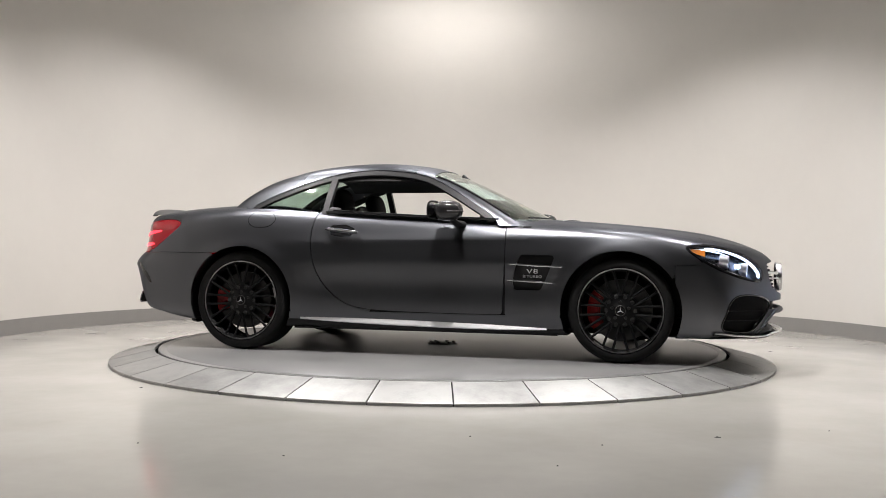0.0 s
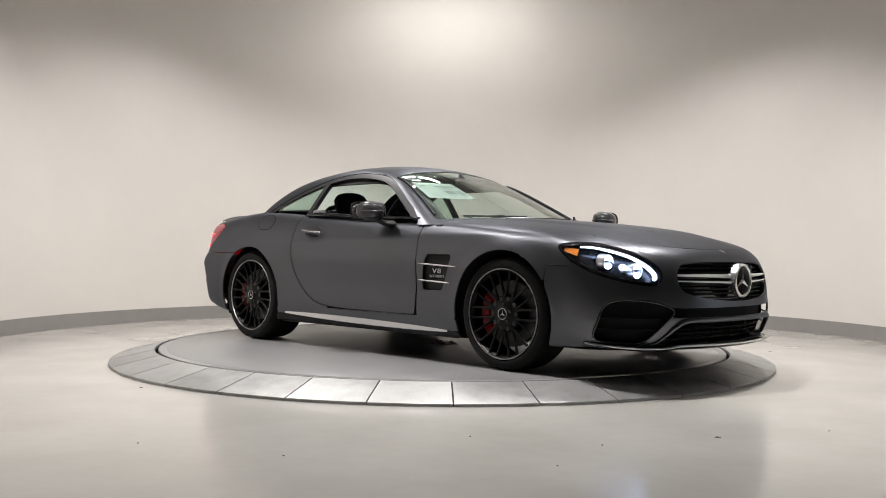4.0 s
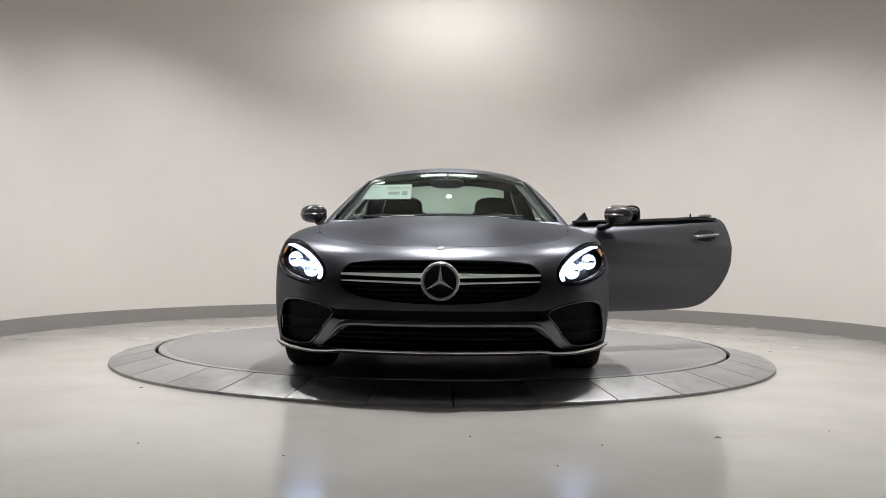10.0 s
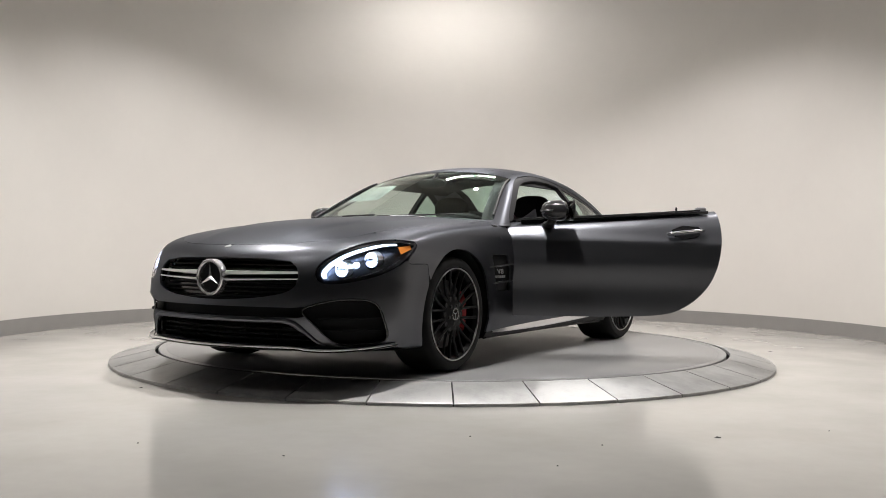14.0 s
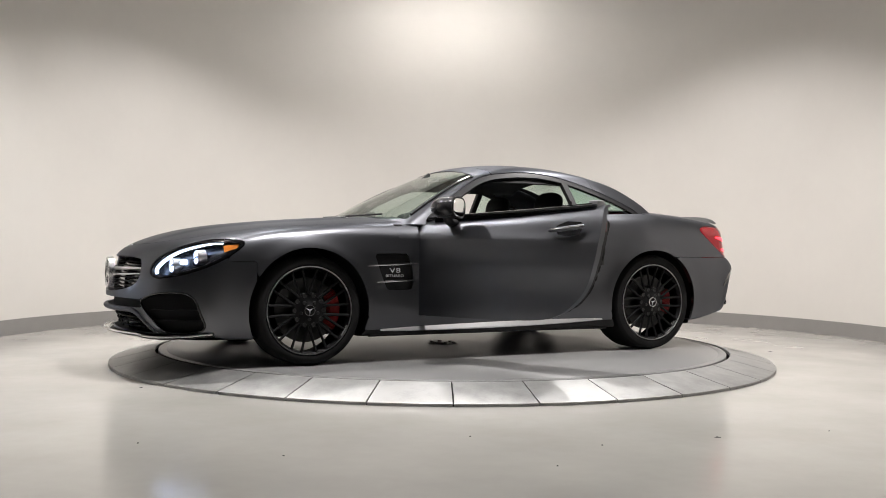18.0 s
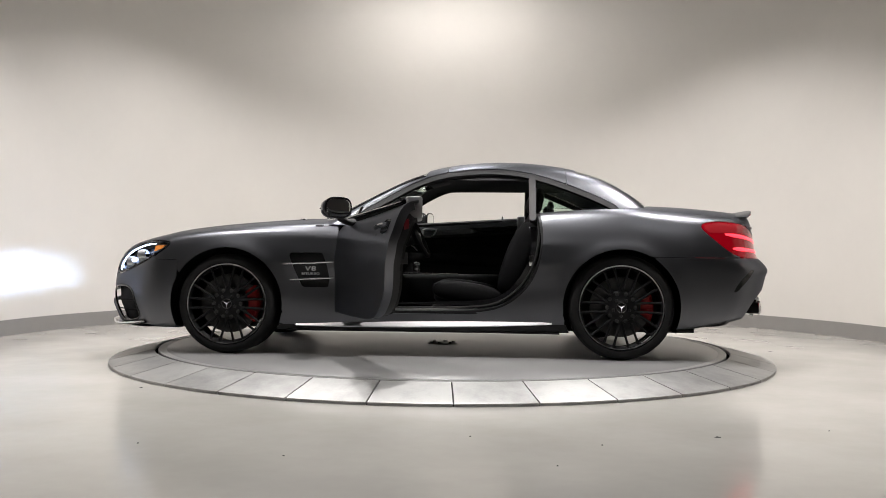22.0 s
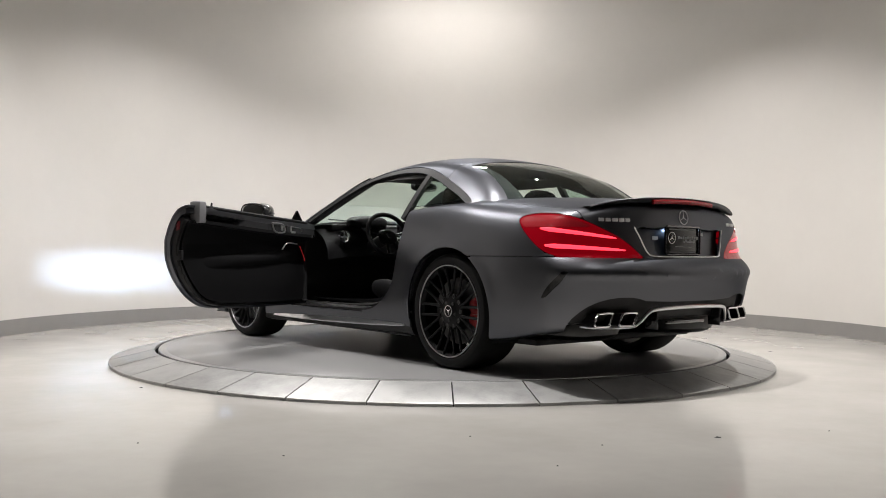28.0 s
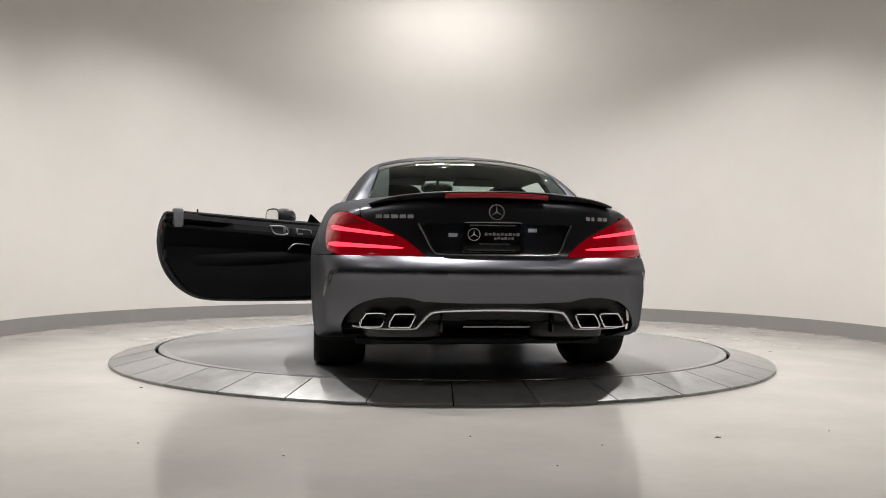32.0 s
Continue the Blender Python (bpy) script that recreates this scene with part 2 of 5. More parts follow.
class Skin:
    """The zero surface of a smooth field, as a fine net of quads, from which panels are cut."""

    def __init__(self, field, lo, hi, step):
        self.field = field
        n = [int(math.ceil((b - a) / step)) + 1 for a, b in zip(lo, hi)]
        ax = [lo[i] + step * np.arange(n[i]) for i in range(3)]
        G = np.stack(np.meshgrid(*ax, indexing="ij"), -1)
        val = field(G)
        neg = val < 0
        count = sum(neg[i:n[0] - 1 + i, j:n[1] - 1 + j, k:n[2] - 1 + k].astype(int) for i in (0, 1) for j in (0, 1) for k in (0, 1))
        mixed = (count > 0) & (count < 8)
        idx = -np.ones(mixed.shape, int)
        idx[mixed] = np.arange(mixed.sum())
        cells = np.argwhere(mixed)
        P = np.array(lo) + (cells + 0.5) * step
        for _ in range(6):
            g = self.gradient(P)
            f = field(P)
            move = -(f / np.maximum((g * g).sum(1), 1e-6))[:, None] * g
            P = P + np.clip(move, -step, step)
        self.P = P
        quads = []
        for d in range(3):
            e, f2 = (d + 1) % 3, (d + 2) % 3
            sl0, sl1 = [slice(None)] * 3, [slice(None)] * 3
            sl0[d], sl1[d] = slice(0, n[d] - 1), slice(1, n[d])
            a, b = neg[tuple(sl0)], neg[tuple(sl1)]
            for flip in (False, True):
                E = np.argwhere((a & ~b) if not flip else (~a & b))
                E = E[(E[:, e] > 0) & (E[:, f2] > 0) & (E[:, e] < n[e] - 1) & (E[:, f2] < n[f2] - 1)]
                q = []
                for de, df in ((0, 0), (-1, 0), (-1, -1), (0, -1)):
                    c = E.copy()
                    c[:, e] += de
                    c[:, f2] += df
                    q.append(idx[c[:, 0], c[:, 1], c[:, 2]])
                q = np.stack(q, 1)
                quads.append(q[:, ::-1] if flip else q)
        Q = np.concatenate(quads)
        self.Q = Q[(Q >= 0).all(1)]

    def gradient(self, P):
        e = 1e-4
        out = []
        for i in range(3):
            s = np.zeros(3)
            s[i] = e
            out.append((self.field(P + s) - self.field(P - s)) / (2 * e))
        return np.stack(out, -1)

    def cut(self, region, thick=0.012, lift=0.0):
        """The piece where region(x, y, z) > 0, given thickness inwards; lift moves it outwards."""
        P = self.P
        g = region(P[:, 0], P[:, 1], P[:, 2])
        pos = g > 0
        Q = self.Q
        c = pos[Q].sum(1)
        faces = [tuple(q) for q in Q[c == 4]]
        new_pts, edge = [], {}
        base = len(P)

        def cross(i, j):
            key = (i, j) if i < j else (j, i)
            if key not in edge:
                t = g[i] / (g[i] - g[j])
                edge[key] = base + len(new_pts)
                new_pts.append(P[i] + t * (P[j] - P[i]))
            return edge[key]
        for q in Q[(c > 0) & (c < 4)]:
            poly = []
            for k in range(4):
                i, j = q[k], q[(k + 1) % 4]
                if pos[i]:
                    poly.append(i)
                if pos[i] != pos[j]:
                    poly.append(cross(i, j))
            if len(poly) > 2:
                faces.append(tuple(poly))
        allp = np.concatenate([P, np.array(new_pts).reshape(-1, 3)]) if new_pts else P
        used = sorted({i for f in faces for i in f})
        remap = {o: k for k, o in enumerate(used)}
        V = allp[used]
        for _ in range(2):
            gr = self.gradient(V)
            V = V - (self.field(V) / np.maximum((gr * gr).sum(1), 1e-6))[:, None] * gr
        gr = self.gradient(V)
        N = gr / np.maximum(np.linalg.norm(gr, axis=1), 1e-9)[:, None]
        F = [tuple(remap[i] for i in f) for f in faces]
        top = V + N * lift
        if not thick:
            return list(map(tuple, top)), F
        low = V + N * (lift - thick)
        k = len(V)
        border = {}
        for f in F:
            for i in range(len(f)):
                a, b = f[i], f[(i + 1) % len(f)]
                if (b, a) in border:
                    del border[(b, a)]
                else:
                    border[(a, b)] = 1
        F2 = F + [tuple(i + k for i in reversed(f)) for f in F] + [(b, a, a + k, b + k) for a, b in border]
        return list(map(tuple, np.concatenate([top, low]))), F2

# ---- the room ----
def wall_line(a0, a1, n, r, z0, z1, thick):
    V, F = [], []
    for i in range(n + 1):
        a = radians(a0 + (a1 - a0) * i / n)
        for rr, z in ((r, z0), (r, z1), (r + thick, z1), (r + thick, z0)):
            V.append((WALL_C[0] + rr * math.cos(a), WALL_C[1] + rr * math.sin(a), z))
    for i in range(n):
        for k in range(4):
            F.append((i * 4 + k, i * 4 + (k + 1) % 4, i * 4 + 4 + (k + 1) % 4, i * 4 + 4 + k))
    F += [(3, 2, 1, 0), tuple(n * 4 + k for k in range(4))]
    return V, F


FRONT_Y, HALL_Y = -9.6, -2.4     # south of HALL_Y, unseen walls coloured dark stand in for an unlit hall
XL, XR = WALL_C[0] - WALL_R, WALL_C[0] + WALL_R


def build_room():
    floor = mesh_object("floor", box(XL - 0.2, XR + 0.2, FRONT_Y - 0.2, 4.8, FLOOR_Z - 0.2, FLOOR_Z), M_FLOOR)
    tagged(floor, "polished pale grey concrete showroom floor", "floor", kind="structure")
    back = mesh_object("wall_north", wall_line(0, 180, 120, WALL_R, FLOOR_Z, CEIL_Z, 0.15), M_WALL)
    tagged(back, "curved plain off-white plastered showroom wall", "wall", kind="structure")
    side = box(0, 0.15, HALL_Y, WALL_C[1], FLOOR_Z, CEIL_Z)
    # added out of view: darkened wall lengths that the car's sides reflect
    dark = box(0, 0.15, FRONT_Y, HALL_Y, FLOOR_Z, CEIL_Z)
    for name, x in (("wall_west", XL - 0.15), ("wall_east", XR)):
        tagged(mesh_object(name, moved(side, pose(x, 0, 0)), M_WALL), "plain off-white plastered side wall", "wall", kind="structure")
        tagged(mesh_object(name + "_hall", moved(dark, pose(x, 0, 0)), M_HALL), "unseen wall behind the camera, dark colour standing in for an unlit hall", "wall", kind="structure")
    tagged(mesh_object("wall_south", box(XL - 0.15, XR + 0.15, FRONT_Y - 0.15, FRONT_Y, FLOOR_Z, CEIL_Z), M_HALL), "unseen wall behind the camera, dark colour standing in for an unlit hall", "wall", kind="structure")
    tagged(mesh_object("ceiling", box(XL - 0.2, XR + 0.2, FRONT_Y - 0.2, 4.8, CEIL_Z, CEIL_Z + 0.15), M_CEIL), "unseen ceiling with recessed lights, coloured dark to dim reflections", "ceiling", kind="structure")
    tagged(mesh_object("baseboard", wall_line(0, 180, 120, WALL_R - 0.012, FLOOR_Z + 0.001, FLOOR_Z + 0.139, 0.011), M_BASEB), "grey vinyl baseboard along the curved wall", "baseboard", kind="structure")
    for x in (XL + 0.001, XR - 0.012):
        tagged(mesh_object("baseboard", box(x, x + 0.011, FRONT_Y, WALL_C[1], FLOOR_Z + 0.001, FLOOR_Z + 0.139), M_BASEB), "grey vinyl baseboard along the side wall", "baseboard", kind="structure")
    V, F = [], []
    for x, y, r in [(1.16, -3.064, 0.009), (0.645, -3.25, 0.003), (-1.667, -1.835, 0.006), (-0.59, -3.5, 0.004), (2.62, 0.42, 0.009), (0.12, -3.1, 0.003), (-1.2, -3.3, 0.003), (-2.4, -2.2, 0.003), (1.7, -2.9, 0.003), (0.42, -3.62, 0.003)]:
        o = len(V)
        for k in range(7):
            a = 2 * math.pi * k / 7
            q = r * (0.6 + 0.8 * random.random())
            V.append((x + 1.6 * q * math.cos(a), y + q * math.sin(a), FLOOR_Z + 0.002))
        V.append((x, y, FLOOR_Z + 0.006))
        F += [(o + k, o + (k + 1) % 7, o + 7) for k in range(7)]
    tagged(mesh_object("floor_specks", (V, F), M_DARK), "small dark crumbs of dirt on the floor", "dirt", kind="stuff")
    for x, y, sx, sy in STRIPS:
        fix = thing("ceiling_light", "long white strip light recessed in the ceiling", "ceiling light", "ceiling strip lights")
        fix.matrix_basis = pose(x, y, CEIL_Z)
        part("diffuser", box(-sx / 2, sx / 2, -sy / 2, sy / 2, -0.02, 0, 0.004), M_FIXTURE, fix)
        part("housing", join(box(-sx / 2 - 0.015, sx / 2 + 0.015, -sy / 2 - 0.015, -sy / 2, -0.03, 0), box(-sx / 2 - 0.015, sx / 2 + 0.015, sy / 2, sy / 2 + 0.015, -0.03, 0),
                             box(-sx / 2 - 0.015, -sx / 2, -sy / 2, sy / 2, -0.03, 0), box(sx / 2, sx / 2 + 0.015, -sy / 2, sy / 2, -0.03, 0)), M_TRIM, fix)
    for x, y, power, cone in DOWNLIGHTS:
        fix = thing("downlight", "small round white recessed ceiling downlight", "downlight", "ceiling downlights")
        fix.matrix_basis = pose(x, y, CEIL_Z)
        part("trim_ring", lathe([(0.030, -0.001), (0.040, -0.012), (0.065, -0.008), (0.07, 0)], 32), M_TRIM, fix)
        part("diffuser", lathe([(0.001, -0.004), (0.03, -0.004)], 32), M_FIXTURE, fix)


# ---- the turntable ----
DISC_R, RING_IN, RING_OUT, PLATES = 2.045, 2.068, 2.365, 34


def build_turntable():
    disc = thing("turntable_disc", "worn grey steel turning disc under the car", "turntable")
    part("plate", lathe([(0.001, 0), (0.6, 0), (1.2, 0), (1.985, 0), (1.988, -0.002), (1.993, -0.002), (1.996, 0), (DISC_R - 0.004, 0), (DISC_R, -0.004), (DISC_R, -0.06)], 160), M_DISC, disc)
    part("hub_cover", moved(lathe([(0.001, 0.006), (0.10, 0.006), (0.112, 0.003), (0.115, 0)], 40), pose(0, 0, 0.0005)), M_RING, disc)
    for i in range(6):
        a = radians(60 * i + 20)
        part("bolt", moved(lathe([(0.001, 0.009), (0.011, 0.009), (0.013, 0.006), (0.013, 0)], 10), pose(0.085 * math.cos(a), 0.085 * math.sin(a), 0.006)), M_RING, disc)
    ring = thing("turntable_ring", "fixed sloping ring of worn grey plates round the disc", "turntable ring")
    part("bed", lathe([(DISC_R + 0.004, -0.07), (RING_IN - 0.002, -0.07), (RING_IN - 0.002, -0.02), (RING_OUT - 0.02, -0.079), (RING_OUT - 0.02, FLOOR_Z)], 160), M_DARK, ring)
    step = 360.0 / PLATES
    a0, a1 = 0.10, step - 0.10
    V, F = [], []
    n = 6
    prof = [(RING_IN, -0.02), (RING_IN, -0.003), (RING_IN + 0.003, 0.0), (RING_OUT - 0.004, -0.066), (RING_OUT, -0.069), (RING_OUT + 0.001, FLOOR_Z + 0.001)]
    for i in range(n + 1):
        a = radians(a0 + (a1 - a0) * i / n)
        V += [(r * math.cos(a), r * math.sin(a), h) for r, h in prof]
    k = len(prof)
    for i in range(n):
        for q in range(k - 1):
            F.append((i * k + q, (i + 1) * k + q, (i + 1) * k + q + 1, i * k + q + 1))
    F += [tuple(range(k)), tuple(n * k + q for q in reversed(range(k)))]
    first = None
    for i in range(PLATES):
        if first is None:
            first = part("ring_plate", (V, F), M_RING, ring)
            ob = first
        else:
            ob = new("ring_plate", first.data)
            ob.parent = ring
        ob.matrix_basis = pose(0, 0, 0, 0, 0, -88.6 + step * i)
    return disc


# ---- the car: fields of its skin. x forward, y left, z up from the ground ----
CAR_AT = (0.08, 0.027, 0.0)
FRONT_AXLE, REAR_AXLE = 1.2925, -1.2925
ARCH_F, ARCH_R = 0.374, 0.375

top_mid = spline([(2.5, 0.60), (2.3, 0.685), (2.19, 0.728), (1.98, 0.785), (1.77, 0.828), (1.55, 0.856), (1.34, 0.876), (1.13, 0.893), (0.92, 0.908), (0.70, 0.922), (0.2, 0.94), (-0.7, 0.985), (-1.3, 1.030), (-1.55, 1.032), (-1.84, 1.020), (-2.1, 0.998), (-2.25, 0.984), (-2.6, 0.96)])
top_edge = spline([(2.5, 0.52), (2.2, 0.66), (1.95, 0.722), (1.70, 0.775), (1.5, 0.806), (1.3, 0.824), (1.0, 0.846), (0.55, 0.868), (0.0, 0.900), (-0.7, 0.955), (-1.1, 0.974), (-1.4, 0.968), (-1.8, 0.93), (-2.1, 0.90), (-2.6, 0.86)])
half_w = spline([(2.5, 0.89), (2.1, 0.925), (1.7, 0.938), (1.3, 0.943), (0.9, 0.930), (0.5, 0.918), (0.0, 0.915), (-0.5, 0.922), (-0.9, 0.941), (-1.3, 0.960), (-1.7, 0.946), (-2.0, 0.903), (-2.5, 0.83)])
nose_z = spline([(0.10, 2.17), (0.17, 2.235), (0.25, 2.262), (0.33, 2.285), (0.42, 2.288), (0.55, 2.275), (0.65, 2.24), (0.72, 2.19), (0.80, 2.10), (0.95, 1.85)])
tail_z = spline([(0.10, -2.08), (0.22, -2.215), (0.30, -2.268), (0.40, -2.298), (0.50, -2.322), (0.555, -2.337), (0.575, -2.346), (0.59, -2.344), (0.62, -2.326), (0.65, -2.298), (0.668, -2.276), (0.69, -2.264), (0.80, -2.246), (0.90, -2.230), (0.98, -2.22), (1.1, -2.2)])
sill_z = spline([(2.5, 0.18), (1.9, 0.165), (0.9, 0.16), (-0.9, 0.165), (-1.7, 0.20), (-2.0, 0.25), (-2.4, 0.30)])


def body_field(P):
    x, y, z = P[..., 0], np.abs(P[..., 1]), P[..., 2]
    w = half_w(x)
    up = np.maximum(z - 0.62, 0)
    low = np.maximum(0.50 - z, 0)
    side = w - 0.55 * up**2 - 0.10 * up - 0.22 * low**2 - 0.02 * low
    # flared lips round the wheels, hollow door flank
    for cx, cz, r in ((FRONT_AXLE, 0.33, ARCH_F), (REAR_AXLE, 0.34, ARCH_R)):
        d = np.sqrt((x - cx) ** 2 + (z - cz) ** 2)
        side = side + 0.010 * np.exp(-(((d - r) / 0.05) ** 2))
    door = 1 / (1 + np.exp(-(x + 0.85) / 0.12)) * 1 / (1 + np.exp((x - 0.95) / 0.12))
    side = side - 0.016 * door * np.exp(-(((z - 0.47) / 0.11) ** 2))
    side = side + 0.008 * door * np.exp(-(((z - (0.765 + 0.03 * x)) / 0.035) ** 2))
    c, e = top_mid(x), top_edge(x)
    q = np.clip(y / w, 0, 1.1)
    top = c - (c - e) * q**2.4
    hood = 1 / (1 + np.exp(-(x - 0.75) / 0.06)) * 1 / (1 + np.exp((x - 2.05) / 0.05))
    dome = 0.44 - 0.10 * (x - 0.8)
    top = top + 0.012 * hood / (1 + np.exp((y - dome) / 0.02))
    trunk = 1 / (1 + np.exp((x + 1.45) / 0.05))
    nose = nose_z(z) + 0.033 - 0.29 * (y / 0.9) ** 2 - 0.13 * (y / 0.9) ** 6
    tail = tail_z(z) - 0.035 + 0.16 * (y / 0.9) ** 2 + 0.14 * (y / 0.9) ** 6
    f = smax(y - side, z - top, 0.055 + 0.03 * trunk)
    f = smax(f, x - nose, 0.07)
    f = smax(f, tail - x, 0.045)
    return smax(f, sill_z(x) - z, 0.02)


cabin_back = spline([(0.90, 1.69), (1.00, 1.59), (1.05, 1.535), (1.12, 1.435), (1.20, 1.31), (1.27, 1.15), (1.33, 0.92), (1.4, 0.45)])


def cabin_field(P):
    x, y, z = P[..., 0], np.abs(P[..., 1]), P[..., 2]
    side = 0.828 - 0.66 * (z - 0.93) - 0.30 * (z - 0.93) ** 2 - 0.03 * np.maximum(x - 0.1, 0) - 0.10 * np.maximum(-x - 1.0, 0)
    front = 0.752 - (z - 0.93) * 1.95 - 0.38 * (z - 0.93) ** 2 - 0.36 * y**2
    back = -cabin_back(z) + 0.26 * y**2
    top = 1.352 - 0.050 * ((x + 0.54) / 0.52) ** 2 - 0.20 * y**2
    f = smax(y - side, z - top, 0.05)
    f = smax(f, x - front, 0.035)
    return smax(f, back - x, 0.06)


BODY = Skin(body_field, (-2.50, -1.0, 0.08), (2.40, 1.001, 1.10), 0.0225)
CABIN = Skin(cabin_field, (-1.72, -0.90, 0.84), (0.84, 0.901, 1.38), 0.02)

GAP = 0.0030
hood_y = spline([(0.4, 0.775), (0.9, 0.770), (1.3, 0.742), (1.7, 0.690), (1.95, 0.625), (2.3, 0.50)])
trunk_y = spline([(-2.6, 0.66), (-2.1, 0.70), (-1.8, 0.735), (-1.4, 0.755), (-1.2, 0.745)])
DOOR = [(0.552, 1.03), (0.555, 0.80), (0.556, 0.60), (0.545, 0.36), (0.541, 0.29), (0.534, 0.284), (0.47, 0.283), (0.1, 0.283), (-0.22, 0.288), (-0.42, 0.300), (-0.53, 0.330), (-0.64, 0.405), (-0.72, 0.50), (-0.767, 0.62), (-0.789, 0.76), (-0.784, 0.88), (-0.750, 1.0), (-0.70, 1.06), (0.5, 1.06)]
HEADLAMP = [(1.08, 0.725), (1.06, 0.735), (0.96, 0.744), (0.85, 0.738), (0.70, 0.697), (0.60, 0.640), (0.556, 0.590), (0.560, 0.538), (0.61, 0.516), (0.78, 0.543), (0.93, 0.602), (1.02, 0.665)]
TAILLAMP = [(1.12, 0.876), (1.08, 0.890), (0.98, 0.900), (0.82, 0.884), (0.66, 0.818), (0.52, 0.752), (0.41, 0.668), (0.41, 0.664), (0.60, 0.666), (0.86, 0.672), (0.95, 0.690), (1.02, 0.745), (1.12, 0.850)]
GRILLE = [(-0.44, 0.640), (0, 0.648), (0.44, 0.640), (0.50, 0.600), (0.515, 0.545), (0.50, 0.487), (0.40, 0.452), (0.2, 0.430), (0, 0.424), (-0.2, 0.430), (-0.40, 0.452), (-0.50, 0.487), (-0.515, 0.545), (-0.50, 0.600)]
SLOT = [(-0.60, 0.402), (-0.50, 0.393), (0.50, 0.393), (0.60, 0.402), (0.60, 0.372), (0.53, 0.340), (-0.53, 0.340), (-0.60, 0.372)]
MOUTH = [(-0.455, 0.312), (0.455, 0.312), (0.49, 0.297), (0.60, 0.205), (0.58, 0.192), (-0.58, 0.192), (-0.60, 0.205), (-0.49, 0.297)]
SCOOP = [(0.54, 0.385), (0.60, 0.412), (0.68, 0.432), (0.77, 0.440), (0.825, 0.430), (0.852, 0.39), (0.864, 0.30), (0.862, 0.235), (0.835, 0.212), (0.74, 0.200), (0.68, 0.205), (0.635, 0.245), (0.59, 0.315), (0.55, 0.355)]
VENT = [(0.66, 0.668), (0.875, 0.668), (0.835, 0.560), (0.785, 0.452), (0.622, 0.452), (0.612, 0.50), (0.632, 0.60)]
PLATE_POCKET = [(-0.405, 0.835), (0.405, 0.835), (0.33, 0.69), (0.29, 0.672), (-0.29, 0.672), (-0.33, 0.69)]
DIFFUSER = [(-0.80, 0.275), (-0.775, 0.355), (-0.70, 0.422), (-0.59, 0.452), (-0.46, 0.452), (-0.36, 0.424), (0.36, 0.424), (0.46, 0.452), (0.59, 0.452), (0.70, 0.422), (0.775, 0.355), (0.80, 0.275), (0.70, 0.05), (-0.70, 0.05)]
DIFFUSER = soften(DIFFUSER, 1)
DLO = [(0.50, 0.86), (0.445, 0.925), (0.200, 1.075), (0.060, 1.155), (-0.06, 1.205), (-0.19, 1.232), (-0.40, 1.252), (-0.60, 1.242), (-0.79, 1.200), (-0.99, 1.126), (-1.15, 1.060), (-1.265, 1.000), (-1.285, 0.975), (-1.285, 0.86)]


DOOR, HEADLAMP, TAILLAMP, SCOOP, GRILLE, VENT, DLO = soften(DOOR), soften(HEADLAMP), soften(TAILLAMP), soften(SCOOP), soften(GRILLE, 1), VENT, soften(DLO, 1)


def lamp_u(x, y):
    return np.arctan2(np.abs(y), x - 1.2)


def tail_u(x, y):
    return np.arctan2(np.abs(y), -(x + 1.4))


def arch(x, z, r=0.0):
    a = np.sqrt((x - FRONT_AXLE) ** 2 + (z - 0.33) ** 2) - ARCH_F - r
    b = np.sqrt((x - REAR_AXLE) ** 2 + (z - 0.34) ** 2) - ARCH_R - r
    return np.minimum(a, b)


def in_hood(x, y):
    return least(hood_y(x) - np.abs(y), 2.165 - 0.30 * y**2 - 0.9 * y**4 - x, x - 0.60 + 0.25 * y**2)


def in_trunk(x, y, z):
    a = np.abs(y)
    rear = 0.46 + (z - 0.655) * 1.6
    return least(np.minimum(trunk_y(x), np.where(x < -1.95, rear, 9)) - a, -1.30 - 0.10 * a**2 - x, z - 0.660, -taillamp(x, y, z) - GAP)


def in_cowl(x, y):
    """Everything between hood and trunk lid that lies under the cabin."""
    a = np.abs(y)
    return least(0.795 - a, 0.62 - x, x + 1.33)


def headlamp(x, y, z):
    return np.where(x > 1.55, inside(HEADLAMP, lamp_u(x, y), z, 0.004), -1)


def taillamp(x, y, z):
    return np.where(x < -1.7, inside(TAILLAMP, tail_u(x, y), z, 0.004), -1)


def mouths(x, y, z):
    g = np.maximum(inside(GRILLE, y, z), np.maximum(inside(SLOT, y, z), inside(MOUTH, y, z)))
    g = np.maximum(g, inside(SCOOP, np.abs(y), z, 0.005))
    return np.where(x > 1.6, g, -1)


def fender_region(x, y, z):
    return least(y, arch(x, z), x - 0.556 - GAP, np.maximum(z - 0.622, 1.62 - x), 1.78 - x + GAP, -in_hood(x, y) - GAP, -in_cowl(x, y), -headlamp(x, y, z) - GAP, -inside(VENT, x, z, 0.006), z - 0.272 + 0.1 * (x > 0.95))


def door_region(x, y, z):
    return least(y, inside(DOOR, x, z) - GAP, np.abs(y) - 0.74, 0.985 - z)


def sill_region(x, y, z):
    return least(y, 0.2810 - z, 0.98 - x, x + 0.98, arch(x, z))


def quarter_region(x, y, z):
    return least(y, arch(x, z), -inside(DOOR, x, z) - GAP, 0.3 - x, np.maximum(z - 0.668, x + 1.42), -in_trunk(x, y, z) - GAP, -in_cowl(x, y), -taillamp(x, y, z) - GAP, z - 0.272 + 0.1 * (x < -0.95), x + 2.3)


def front_bumper_region(x, y, z):
    return least(arch(x, z), x - 1.62 - GAP, np.maximum(0.618 - z, x - 1.78 - GAP), -in_hood(x, y) - GAP, -headlamp(x, y, z) - GAP, -mouths(x, y, z))


